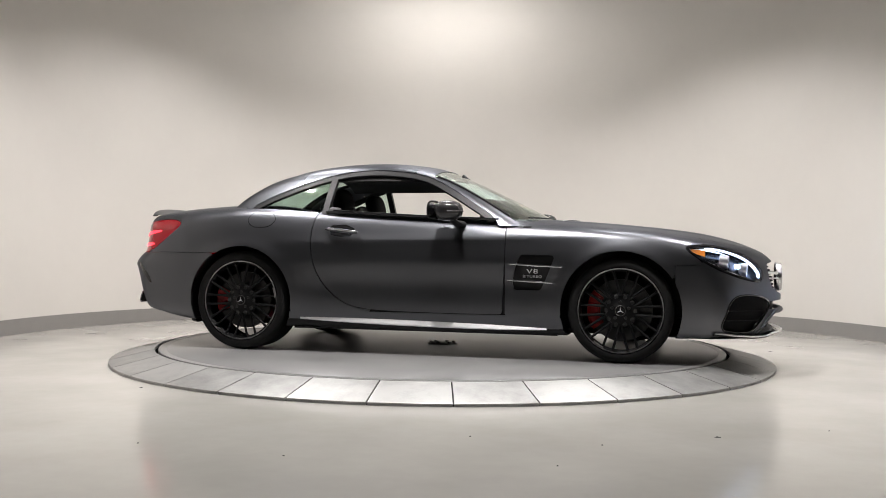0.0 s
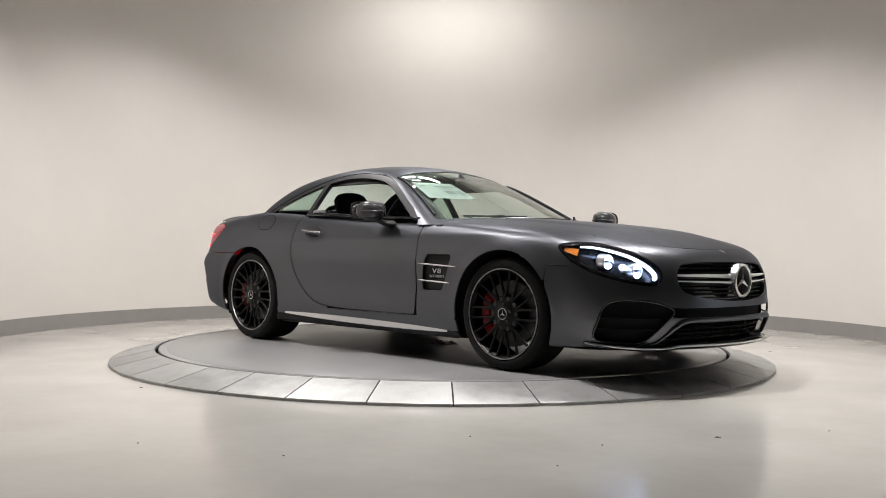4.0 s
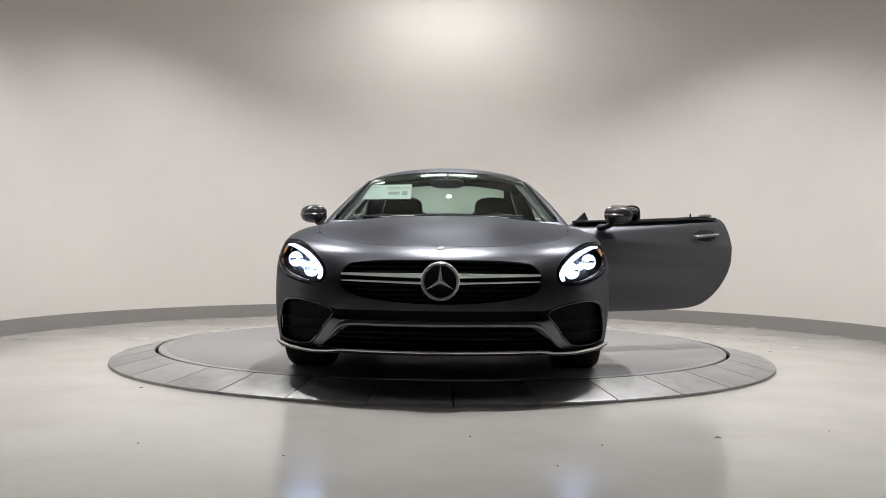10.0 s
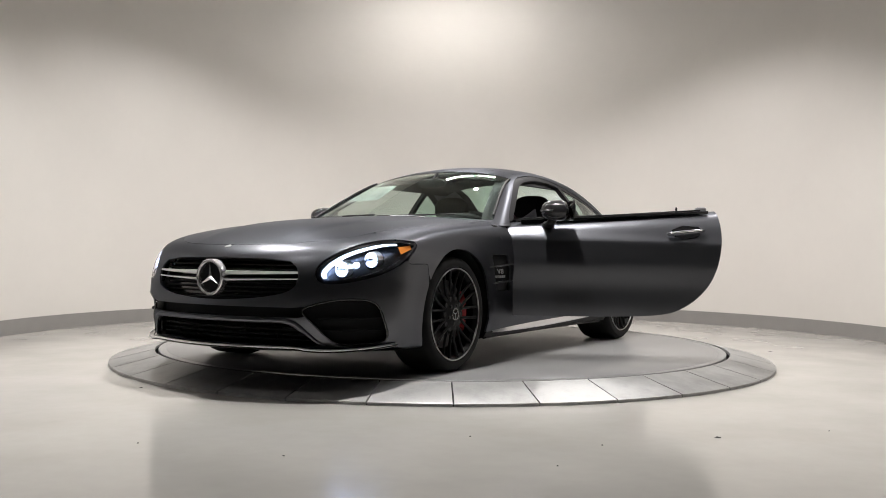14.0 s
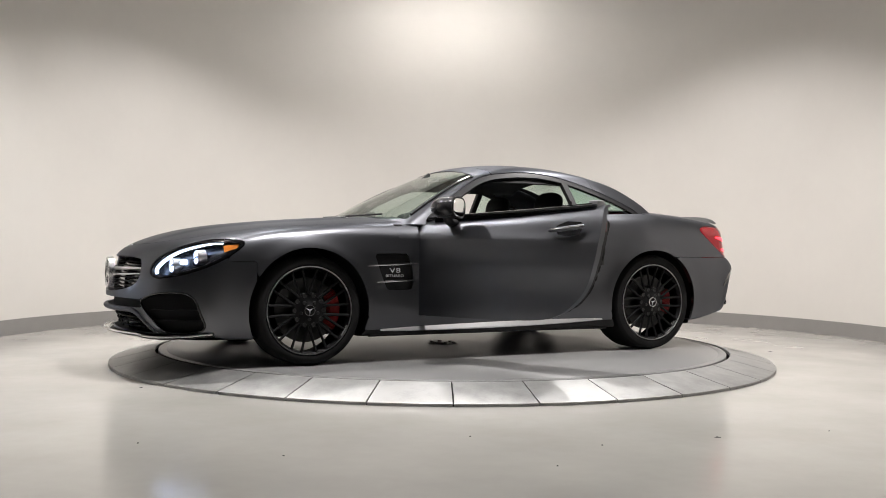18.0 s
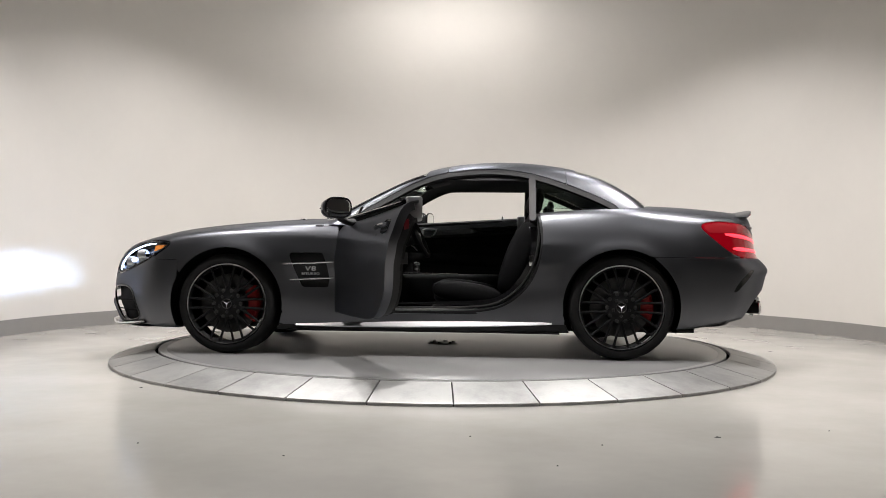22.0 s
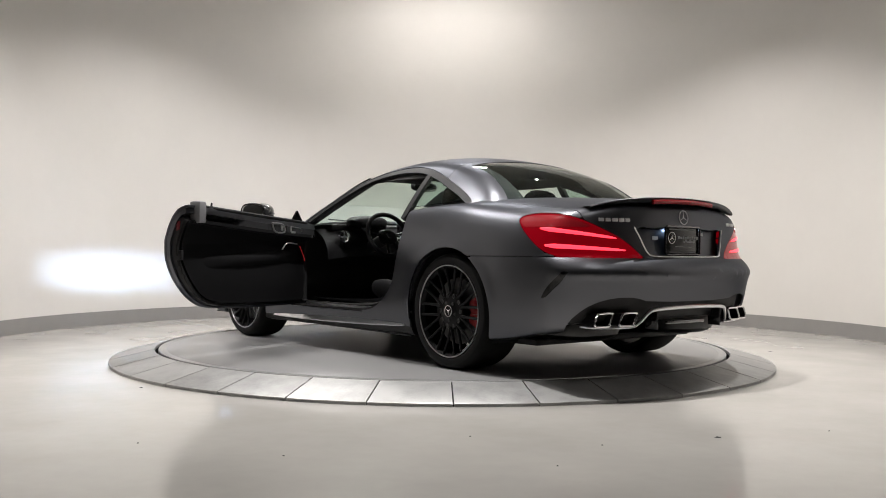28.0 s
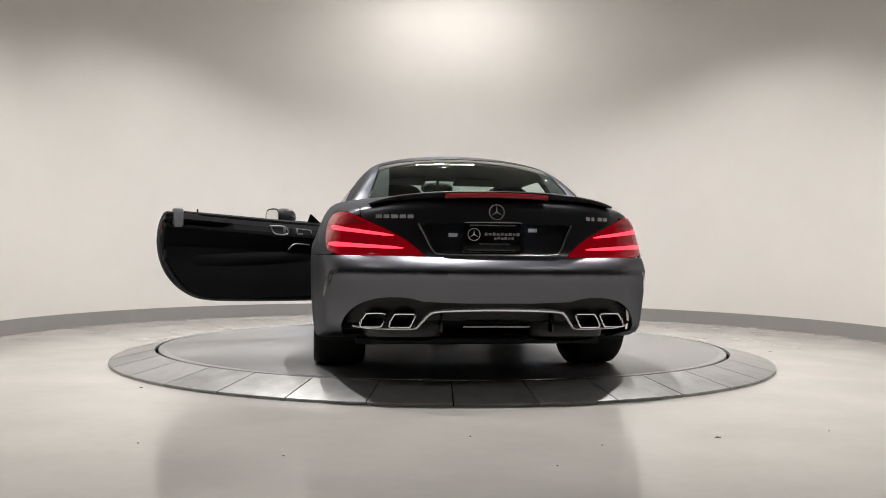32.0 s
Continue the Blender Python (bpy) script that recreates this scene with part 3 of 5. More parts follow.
def rear_bumper_region(x, y, z):
    return least(arch(x, z), -1.42 - GAP - x, 0.664 - z, -np.where(x < -1.7, inside(DIFFUSER, y, z), -1) - 0.001)


def build_shell(car):
    """Painted panels, each with its own edges."""
    hood = part("hood", BODY.cut(lambda x, y, z: least(in_hood(x, y), z - 0.6)), M_PAINT, car, "matte grey bonnet with two power domes")
    trunk = part("trunk_lid", BODY.cut(lambda x, y, z: least(in_trunk(x, y, z), -np.where(x < -2, inside(PLATE_POCKET, y, z), -1))), M_PAINT, car)
    for side in (1, -1):
        hand = (lambda vf: vf) if side > 0 else flipped
        part("front_fender", hand(BODY.cut(fender_region)), M_PAINT, car)
        part("side_skirt", hand(BODY.cut(lambda x, y, z: least(sill_region(x, y, z), z - 0.214 + 0.012 * x))), M_PAINT, car)
        part("skirt_underside", hand(BODY.cut(lambda x, y, z: least(sill_region(x, y, z), 0.213 - 0.012 * x - z))), M_PLASTIC, car, "black lower edge of the sill")
        part("rear_quarter_panel", hand(BODY.cut(quarter_region)), M_PAINT, car)
    part("front_bumper", BODY.cut(front_bumper_region), M_PAINT, car)
    part("rear_bumper", BODY.cut(rear_bumper_region), M_PAINT, car)
    roof = part("roof", CABIN.cut(lambda x, y, z: least(x + 0.95, -0.15 - x, z - 1.15, -inside(DLO, x, z, 0.012))), M_PAINT, car)
    return hood, trunk, roof


def build_cabin(car):
    """Pillars, screens and quarter lights of the closed hardtop."""
    def wind_edge(z):
        return 0.748 - 0.60 * (z - 0.93)

    def screen(x, y, z):
        return least(wind_edge(z) - np.abs(y), x - 0.0, x - (0.50 - (z - 0.93) * 1.95), z - 0.90)

    def rear_edge(z):
        return 0.625 - 0.42 * (z - 1.0)

    def backlight(x, y, z):
        return least(rear_edge(z) - np.abs(y), -1.03 - x, z - 0.985, 1.30 - z)

    part("windscreen", CABIN.cut(screen, 0.004, -0.003), M_GLASS, car, "clear raked windscreen").visible_shadow = False
    part("rear_window", CABIN.cut(backlight, 0.004, -0.003), M_GLASS, car, "dark-edged sloping rear window").visible_shadow = False
    part("windscreen_border", CABIN.cut(lambda x, y, z: least(screen(x, y, z) - 0.004, np.maximum(np.abs(y) - wind_edge(z) + 0.042, 0.075 - x)), 0.003, -0.012), M_DARK, car, "black painted border of the windscreen")
    for side in (1, -1):
        hand = (lambda vf: vf) if side > 0 else flipped
        seal = [meet((1.3, wind_edge(z) - 0.004, z), (-1, 0, 0), cabin_field, 1.7) + np.array((0.003, 0, 0.003)) for z in np.linspace(0.925, 1.205, 14)]
        part("windscreen_seal", hand(tube(seal, 0.0085, 8)), M_FRAMEBLACK, car, "black rubber seal beside the windscreen")
        part("windscreen_pillar", hand(CABIN.cut(lambda x, y, z: least(y, x + 0.15 - GAP, -screen(x, y, z) - GAP, -inside(DLO, x, z, 0.012), z - 0.86))), M_PAINT, car)
        part("rear_pillar", hand(CABIN.cut(lambda x, y, z: least(y, -0.95 - GAP - x, -backlight(x, y, z) - GAP, -inside(DLO, x, z, 0.012), z - 0.88))), M_PAINT, car)
        part("rear_window_border", hand(CABIN.cut(lambda x, y, z: least(y, backlight(x, y, z) - 0.003, np.abs(y) - rear_edge(z) + 0.115 - 0.27 * (z - 1.0)), 0.003, -0.012)), M_DARK, car, "dark corner glass beside the rear window")
        part("window_surround", hand(CABIN.cut(lambda x, y, z: least(y, inside(DLO, x, z, 0.011), -inside(DLO, x, z, -0.024), np.where((x < 0.34) & (x > -1.2), z - 0.945, z - 0.90)), 0.02, -0.004)), M_FRAMEBLACK, car, "satin black window surround")
        part("quarter_window", hand(CABIN.cut(lambda x, y, z: least(y, inside(DLO, x, z, -0.016), -0.745 - x, z - (0.93 - 0.06 * x)), 0.004, -0.006)), M_GLASS, car, "green-tinted fixed quarter window").visible_shadow = False
        part("window_divider", hand(CABIN.cut(lambda x, y, z: least(y, inside(DLO, x, z, -0.016), -0.70 - x, x + 0.745, z - 0.90), 0.03, -0.003)), M_FRAMEBLACK, car)


def build_doors(car):
    vf = BODY.cut(door_region, 0.014)
    hinge = (0.54, 0.855, 0.0)
    local = moved(vf, pose(-hinge[0], -hinge[1], 0))
    doors = []
    for side in (1, -1):
        hand = (lambda q: q) if side > 0 else flipped
        m = pose(hinge[0], hinge[1] * side, 0, 0, 0, -66.5 if side > 0 else 0)
        d = part("door", hand(local), M_PAINT, car, "open driver's door with black inner trim" if side > 0 else "closed matte grey door", m)
        doors.append((d, side, hand))
    return doors, hinge


# ---- wheels ----
def build_wheels(car):
    for cx, side in ((FRONT_AXLE, 1), (FRONT_AXLE, -1), (REAR_AXLE, 1), (REAR_AXLE, -1)):
        front = cx > 0
        R, half, rim_r = (0.330, 0.128, 0.266) if front else (0.340, 0.143, 0.272)
        face_y = 0.925 if front else 0.942
        # the wheel's own z points outwards
        m = pose(cx, (face_y - 0.02) * side, R, -90 * side, 0, 0)
        hub = part("wheel", lathe([(rim_r - 0.004, -0.20), (rim_r - 0.012, -0.10), (rim_r - 0.022, -0.02), (rim_r - 0.008, 0.005), (rim_r, 0.004), (rim_r + 0.002, -0.20)], 72), M_RIM, car, "black cross-spoke alloy wheel with silver rim edge", m)
        part("rim_edge", lathe([(rim_r - 0.0075, 0.004), (rim_r - 0.006, 0.0095), (rim_r - 0.0015, 0.0105), (rim_r + 0.0005, 0.006)], 96), M_LIP, hub, "bright machined rim edge")
        w = 2 * half
        prof = [(rim_r + 0.001, -w + 0.02), (rim_r + 0.012, -w), (R - 0.03, -w - 0.004), (R - 0.008, -w + 0.012), (R, -w + 0.035), (R, 0.0 - 0.03), (R - 0.006, -0.008), (R - 0.022, 0.008), (rim_r + 0.022, 0.012), (rim_r + 0.006, 0.008), (rim_r + 0.001, 0.0)]
        part("tyre", lathe(prof, 96), M_RUBBER, hub)
        bars = []
        for i in range(10):
            for s in (-1, 1):
                a0, a1 = radians(36 * i + 17.0 * s), radians(36 * i + 7.3 * s)
                path = []
                for k in range(5):
                    t = k / 4
                    r0, r1 = 0.092, rim_r - 0.012
                    path.append((r0 * math.cos(a0) * (1 - t) + r1 * math.cos(a1) * t, r0 * math.sin(a0) * (1 - t) + r1 * math.sin(a1) * t, -0.018 + 0.012 * t - 0.02 * t * (1 - t)))
                bars.append(path)
        for path in bars:
            part("spoke", tube(path, [0.0105, 0.0090, 0.0082, 0.0080, 0.0092], 8), M_RIM, hub)
        part("hub_cap", lathe([(0.001, 0.004), (0.030, 0.004), (0.034, 0.0), (0.070, -0.010), (0.104, -0.015), (0.110, -0.024), (0.110, -0.05)], 40), M_RIM, hub)
        for i in range(10):
            a = radians(36 * i)
            part("hub_recess", moved(lathe([(0.001, 0.0005), (0.010, 0.0005), (0.0125, 0.002), (0.014, 0.0)], 14), pose(0.090 * math.cos(a), 0.090 * math.sin(a), -0.0122)), M_STEEL, hub)
        part("cap_ring", lathe([(0.029, 0.004), (0.030, 0.0065), (0.033, 0.0065), (0.034, 0.002)], 40), M_CHROME, hub)
        part("cap_star", star_shape(0.028, 0.0045, 0.003), M_BADGE, hub)
        for i in range(5):
            a = radians(72 * i + 18)
            part("wheel_bolt", moved(lathe([(0.001, 0.008), (0.009, 0.008), (0.011, 0.004), (0.011, -0.01)], 8), pose(0.054 * math.cos(a), 0.054 * math.sin(a), -0.008)), M_STEEL, hub)
        part("brake_disc", lathe([(0.075, -0.075), (0.09, -0.07), (0.195, -0.07), (0.196, -0.085), (0.195, -0.10), (0.09, -0.10)], 64), M_STEEL, hub)
        c0 = 180.0
        wide = 36 if front else 26
        n = 6
        cal = lathe([(0.130, -0.115), (0.130, -0.058), (0.145, -0.052), (0.195, -0.052), (0.212, -0.06), (0.212, -0.115)], 14, True, c0 - wide, c0 + wide)
        ends = lambda k: [tuple(range(n)), tuple(k * n + q for q in reversed(range(n)))]
        caliper = part("brake_caliper", (cal[0], cal[1] + ends(14)), M_CALIPER, hub, "red brake caliper")
        for k in ((-1, 0, 1) if front else (-0.5, 0.5)):
            mid, span = c0 + k * (23 if front else 24), 8.5
            piston = lathe([(0.136, -0.06), (0.140, -0.044), (0.152, -0.036), (0.192, -0.036), (0.206, -0.046), (0.210, -0.062)], 8, True, mid - span, mid + span)
            part("caliper_piston", (piston[0], piston[1] + ends(8)), M_CALIPER, hub)
        mark = {(True, 1): 150, (True, -1): 238, (False, 1): 128, (False, -1): 12}[(front, side)]
        part("rim_mark", lathe([(rim_r - 0.018, 0.0065), (rim_r - 0.016, 0.0075), (rim_r - 0.010, 0.0080), (rim_r - 0.009, 0.0065)], 8, False, mark - 8, mark + 8), M_INKLIGHT, hub, "small grey maker's mark, unreadable")


def star_shape(r, z, h):
    """A three-pointed star with ridged arms in the plane z."""
    V, F = [], []
    for i in range(3):
        a = radians(90 + 120 * i)
        ca, sa = math.cos(a), math.sin(a)
        w = r * 0.13
        o = len(V)
        ridge = [(0, 0, z + h), (r * ca, r * sa, z + 0.2 * h), (-sa * w + ca * w * 0.58, ca * w + sa * w * 0.58, z), (sa * w + ca * w * 0.58, -ca * w + sa * w * 0.58, z)]
        V += ridge
        F += [(o, o + 1, o + 2), (o, o + 3, o + 1)]
    return V, F


# ---- inner structure that closes the shell ----
def build_inner(car):
    part("underbody", box(-1.80, 2.0, -0.70, 0.70, 0.165, 0.205, 0.01), M_PLASTIC, car, "black underbody panel")
    part("bulkhead", box(0.66, 0.72, -0.84, 0.84, 0.18, 0.86, 0.01), M_PLASTIC, car)
    part("rear_bulkhead", box(-0.98, -0.93, -0.80, 0.80, 0.18, 0.93, 0.01), M_CARPET, car)
    part("parcel_shelf", box(-1.55, -0.93, -0.72, 0.72, 0.90, 0.94, 0.01), M_CARPET, car)
    part("cabin_floor", box(-0.95, 0.70, -0.80, 0.80, 0.205, 0.235), M_CARPET, car)
    part("cowl", box(0.40, 0.78, -0.66, 0.66, 0.84, 0.885, 0.01), M_PLASTIC, car)
    for cx, r, cz in ((FRONT_AXLE, ARCH_F, 0.33), (REAR_AXLE, ARCH_R, 0.34)):
        for s in (1, -1):
            liner = lathe([(r + 0.012, 0.0), (r + 0.012, 0.36), (0.05, 0.36)], 40, False, -25, 205)
            V = [(cx + v[0], s * (0.90 - v[2]), cz + v[1]) for v in liner[0]]
            part("wheel_liner", (V, liner[1]), M_PLASTIC, car)


# ---- finding the skin ----
def meet(p, d, field=None, reach=1.2):
    """The first point of the skin on the way from p along d, from outside."""
    field = field or body_field
    p, d = np.array(p, float), np.array(d, float)
    d = d / np.linalg.norm(d)
    s = np.linspace(0, reach, 600)
    f = field(p + s[:, None] * d)
    k = int(np.argmax(f < 0))
    if k == 0:
        return p
    a, b = s[k - 1], s[k]
    for _ in range(25):
        c = (a + b) / 2
        if field(p + c * d) < 0:
            b = c
        else:
            a = c
    return p + a * d


def flank(x, z, out=0.0):
    p = meet((x, 1.15, z), (0, -1, 0))
    return (float(p[0]), float(p[1]) + out, float(p[2]))


def face_front(y, z, out=0.0):
    p = meet((2.6, y, z), (-1, 0, 0))
    return (float(p[0]) + out, float(p[1]), float(p[2]))


def face_rear(y, z, out=0.0):
    p = meet((-2.7, y, z), (1, 0, 0))
    return (float(p[0]) - out, float(p[1]), float(p[2]))


def deck(x, y, out=0.0):
    p = meet((x, y, 1.3), (0, 0, -1))
    return (float(p[0]), float(p[1]), float(p[2]) + out)


def lamp_point(u, z, out=0.0):
    d = np.array((math.cos(u), math.sin(u), 0))
    p = meet(np.array((1.2, 0, z)) + 1.6 * d, -d, reach=1.6)
    return p + out * d, d


def tail_point(u, z, out=0.0):
    d = np.array((-math.cos(u), math.sin(u), 0))
    return meet(np.array((-1.4, 0, z)) + 1.4 * d, -d, reach=1.4) + out * d


def sides(fn):
    """The left-hand mesh and its mirror image."""
    for s in (1, -1):
        yield s, ((lambda vf: vf) if s > 0 else flipped)


def aim(p, d, up=(0, 0, 1)):
    """A frame at p whose z points along d and whose y is as near up as can be."""
    z = Vector(d).normalized()
    x = Vector(up).cross(z).normalized()
    y = z.cross(x)
    m = Matrix((x, y, z)).transposed().to_4x4()
    m.translation = Vector(p)
    return m


def letters(words, size, depth):
    """Raised lettering in the x, y plane, centred."""
    cu = bpy.data.curves.new("lettering", "FONT")
    cu.body, cu.size, cu.extrude, cu.align_x, cu.align_y = words, size, depth, "CENTER", "CENTER"
    cu.space_character = 1.1
    ob = new("lettering", cu)
    me = bpy.data.meshes.new_from_object(ob.evaluated_get(bpy.context.evaluated_depsgraph_get()))
    vf = [tuple(v.co) for v in me.vertices], [tuple(p.vertices) for p in me.polygons]
    bpy.data.objects.remove(ob)
    return vf


def scaled(vf, sx, sy, sz):
    return [(v[0] * sx, v[1] * sy, v[2] * sz) for v in vf[0]], vf[1]


def dense(points, n=8):
    """A smooth path through a few points."""
    P = [Vector(p) for p in points]
    Q = [P[0] * 2 - P[1]] + P + [P[-1] * 2 - P[-2]]
    out = []
    for i in range(1, len(Q) - 2):
        for k in range(n):
            t = k / n
            a, b, c, d = Q[i - 1], Q[i], Q[i + 1], Q[i + 2]
            out.append(0.5 * (2 * b + (c - a) * t + (2 * a - 5 * b + 4 * c - d) * t**2 + (3 * b - a - 3 * c + d) * t**3))
    return out + [P[-1]]


# ---- front of the car ----
def build_front(car):
    grille = part("grille", BODY.cut(lambda x, y, z: np.where(x > 1.6, inside(GRILLE, y, z, 0.07), -1), 0.012, -0.075), M_BLACK, car, "black grille with two bright bars and a star")
    for k in range(9):
        z = 0.445 + 0.0235 * k
        w = 0.50 - 0.10 * max(0, (0.50 - z) / 0.06) ** 2 - 0.03 * max(0, (z - 0.60) / 0.04)
        path = [face_front(y, z, -0.045) for y in np.linspace(-w, w, 25)]
        part("grille_slat", tube(path, 0.005, 6), M_DARK, grille)
    for s in (1, -1):
        for z0, z1, r0, r1, y0 in ((0.566, 0.572, 0.0125, 0.006, 0.09), (0.530, 0.540, 0.0065, 0.0035, 0.09)):
            ys = np.linspace(y0, 0.505 if z0 > 0.55 else 0.512, 14)
            path = [face_front(s * y, z0 + (z1 - z0) * i / 13, -0.006) for i, y in enumerate(ys)]
            part("grille_bar", tube(path, [r0 + (r1 - r0) * i / 13 for i in range(14)], 8), M_SATIN, grille, "bright silver grille bar")
    xs = face_front(0, 0.54)[0]
    m = aim((xs + 0.014, 0, 0.540), (1, 0, 0))
    part("emblem_ring", moved(lathe([(0.079, -0.03), (0.080, 0.004), (0.085, 0.010), (0.092, 0.010), (0.097, 0.004), (0.098, -0.03)], 64), m), M_EMBLEM, grille, "chrome emblem ring")
    part("emblem_star", moved(star_shape(0.083, 0.0, 0.012), m), M_EMBLEM, grille, "chrome three-pointed star")
    part("emblem_back", moved(lathe([(0.001, -0.02), (0.080, -0.02)], 48), m), M_DARK, grille)
    part("small_badge", moved(lathe([(0.001, 0.003), (0.017, 0.0025), (0.020, 0.0), (0.021, -0.004)], 32), aim(deck(2.185, 0, 0.001), (0.5, 0, 1), (1, 0, 0))), M_LIP, car, "small round bonnet badge")
    part("upper_slot", BODY.cut(lambda x, y, z: np.where(x > 1.6, inside(SLOT, y, z, 0.045), -1), 0.012, -0.05), M_DARK, car)
    intake = part("lower_intake", BODY.cut(lambda x, y, z: np.where(x > 1.6, inside(MOUTH, y, z, 0.06), -1), 0.012, -0.10), M_DARK, car, "black lower air intake")
    for z, w in ((0.222, 0.56), (0.249, 0.53), (0.276, 0.50)):
        part("slat", tube([face_front(y, z, -0.05) for y in np.linspace(-w, w, 21)], 0.006, 6), M_DARK, intake)
    for y in (-0.36, -0.18, 0, 0.18, 0.36):
        part("slat", tube([face_front(y, z, -0.056) for z in (0.20, 0.25, 0.305)], 0.004, 6), M_DARK, intake)
    for s, hand in sides(0):
        sc = part("side_intake", hand(BODY.cut(lambda x, y, z: np.where((x > 1.6) & (y > 0), inside(SCOOP, y, z, 0.030), -1), 0.03, -0.035)), M_DARK, car, "black side air intake")
        rim = [face_front(p[0], p[1], -0.002) for p in SCOOP]
        rim = [q for q in dense(rim + rim[:1], 4)][:-1]
        part("intake_rim", hand(tube(rim, 0.006, 8, True)), M_BLACK, sc)
        for z in (0.275, 0.335):
            part("louvre", hand(tube([face_front(y, z + 0.02 * (y - 0.6), -0.020) for y in np.linspace(0.605, 0.845, 9)], 0.009, 6, flat=0.4)), M_DARK, sc)
    # front splitter with a bright edge: dips towards the corners
    lip_y = spline([(0, 0.180), (0.50, 0.182), (0.58, 0.172), (0.66, 0.170), (0.80, 0.180), (0.90, 0.200)])
    ys = np.linspace(-0.885, 0.885, 61)
    path = []
    for y in ys:
        p = face_front(y, 0.24, 0.022 - 0.017 * (abs(y) / 0.885) ** 4)
        path.append((p[0], y, float(lip_y(abs(y)))))
    part("splitter", tube(path, 0.016, 8, flat=0.5), M_BLACK, car, "front splitter")
    part("splitter_edge", tube([(p[0] + 0.011, p[1] * 1.006, p[2] + 0.007) for p in path], 0.0062, 8), M_SATIN, car, "bright silver splitter edge")
    blade_z = spline([(0, 0.326), (0.44, 0.326), (0.50, 0.312), (0.545, 0.270), (0.60, 0.212), (0.63, 0.192)])
    part("bumper_blade", tube([face_front(y, float(blade_z(abs(y))), 0.002) for y in np.linspace(-0.63, 0.63, 61)], [0.006 + 0.009 * min(1, i / 6, (60 - i) / 6) for i in range(61)], 10), M_PAINT, car, "grey blade framing the lower intake")
    part("splitter_floor", grid(lambda u, v: (path[min(60, int(u * 60))][0] - 0.02 - 0.5 * v, path[min(60, int(u * 60))][1] * (1 - 0.1 * v), 0.168 + 0.004 * v), 60, 2), M_PLASTIC, car)


def lamp_loop(poly, inset):
    """The lamp's outline drawn inwards, as (u, z) points."""
    cu, cz = sum(p[0] for p in poly) / len(poly), sum(p[1] for p in poly) / len(poly)
    P = [Vector(p) for p in poly]
    out = []
    for i, p in enumerate(P):
        d = (P[(i + 1) % len(P)] - P[i - 1]).normalized()
        n = Vector((-d.y, d.x))
        if n.dot(Vector((cu, cz)) - p) < 0:
            n = -n
        out.append(tuple(p + n * inset))
    return out


def flat_dense(points, n):
    return [(p[0], p[1]) for p in dense([(u, z, 0) for u, z in points], n)]


def band(loops, outs, closed):
    """A solid band between two outlines on the lamp's face, between two depths."""
    k = len(loops[0])
    V = [tuple(lamp_point(u, z, o)[0]) for o in outs for loop in loops for u, z in loop]
    order = (0, 1, 3, 2)
    F = []
    for a, b in zip(order, order[1:] + order[:1]):
        for i in range(k if closed else k - 1):
            j = (i + 1) % k
            F.append((a * k + i, a * k + j, b * k + j, b * k + i))
    if not closed:
        F += [tuple(q * k for q in order), tuple(q * k + k - 1 for q in reversed(order))]
    return V, F


def strip(path, half, out):
    """A narrow raised strip along a path on the lamp's face."""
    P = [Vector(p) for p in path]
    a, b = [], []
    for i, p in enumerate(P):
        d = (P[min(i + 1, len(P) - 1)] - P[max(i - 1, 0)]).normalized()
        h = half[i] if isinstance(half, list) else half
        n = Vector((-d.y, d.x)) * max(h, 0.001)
        a.append(tuple(p + n))
        b.append(tuple(p - n))
    return band([a, b], (out, out - 0.008), False)


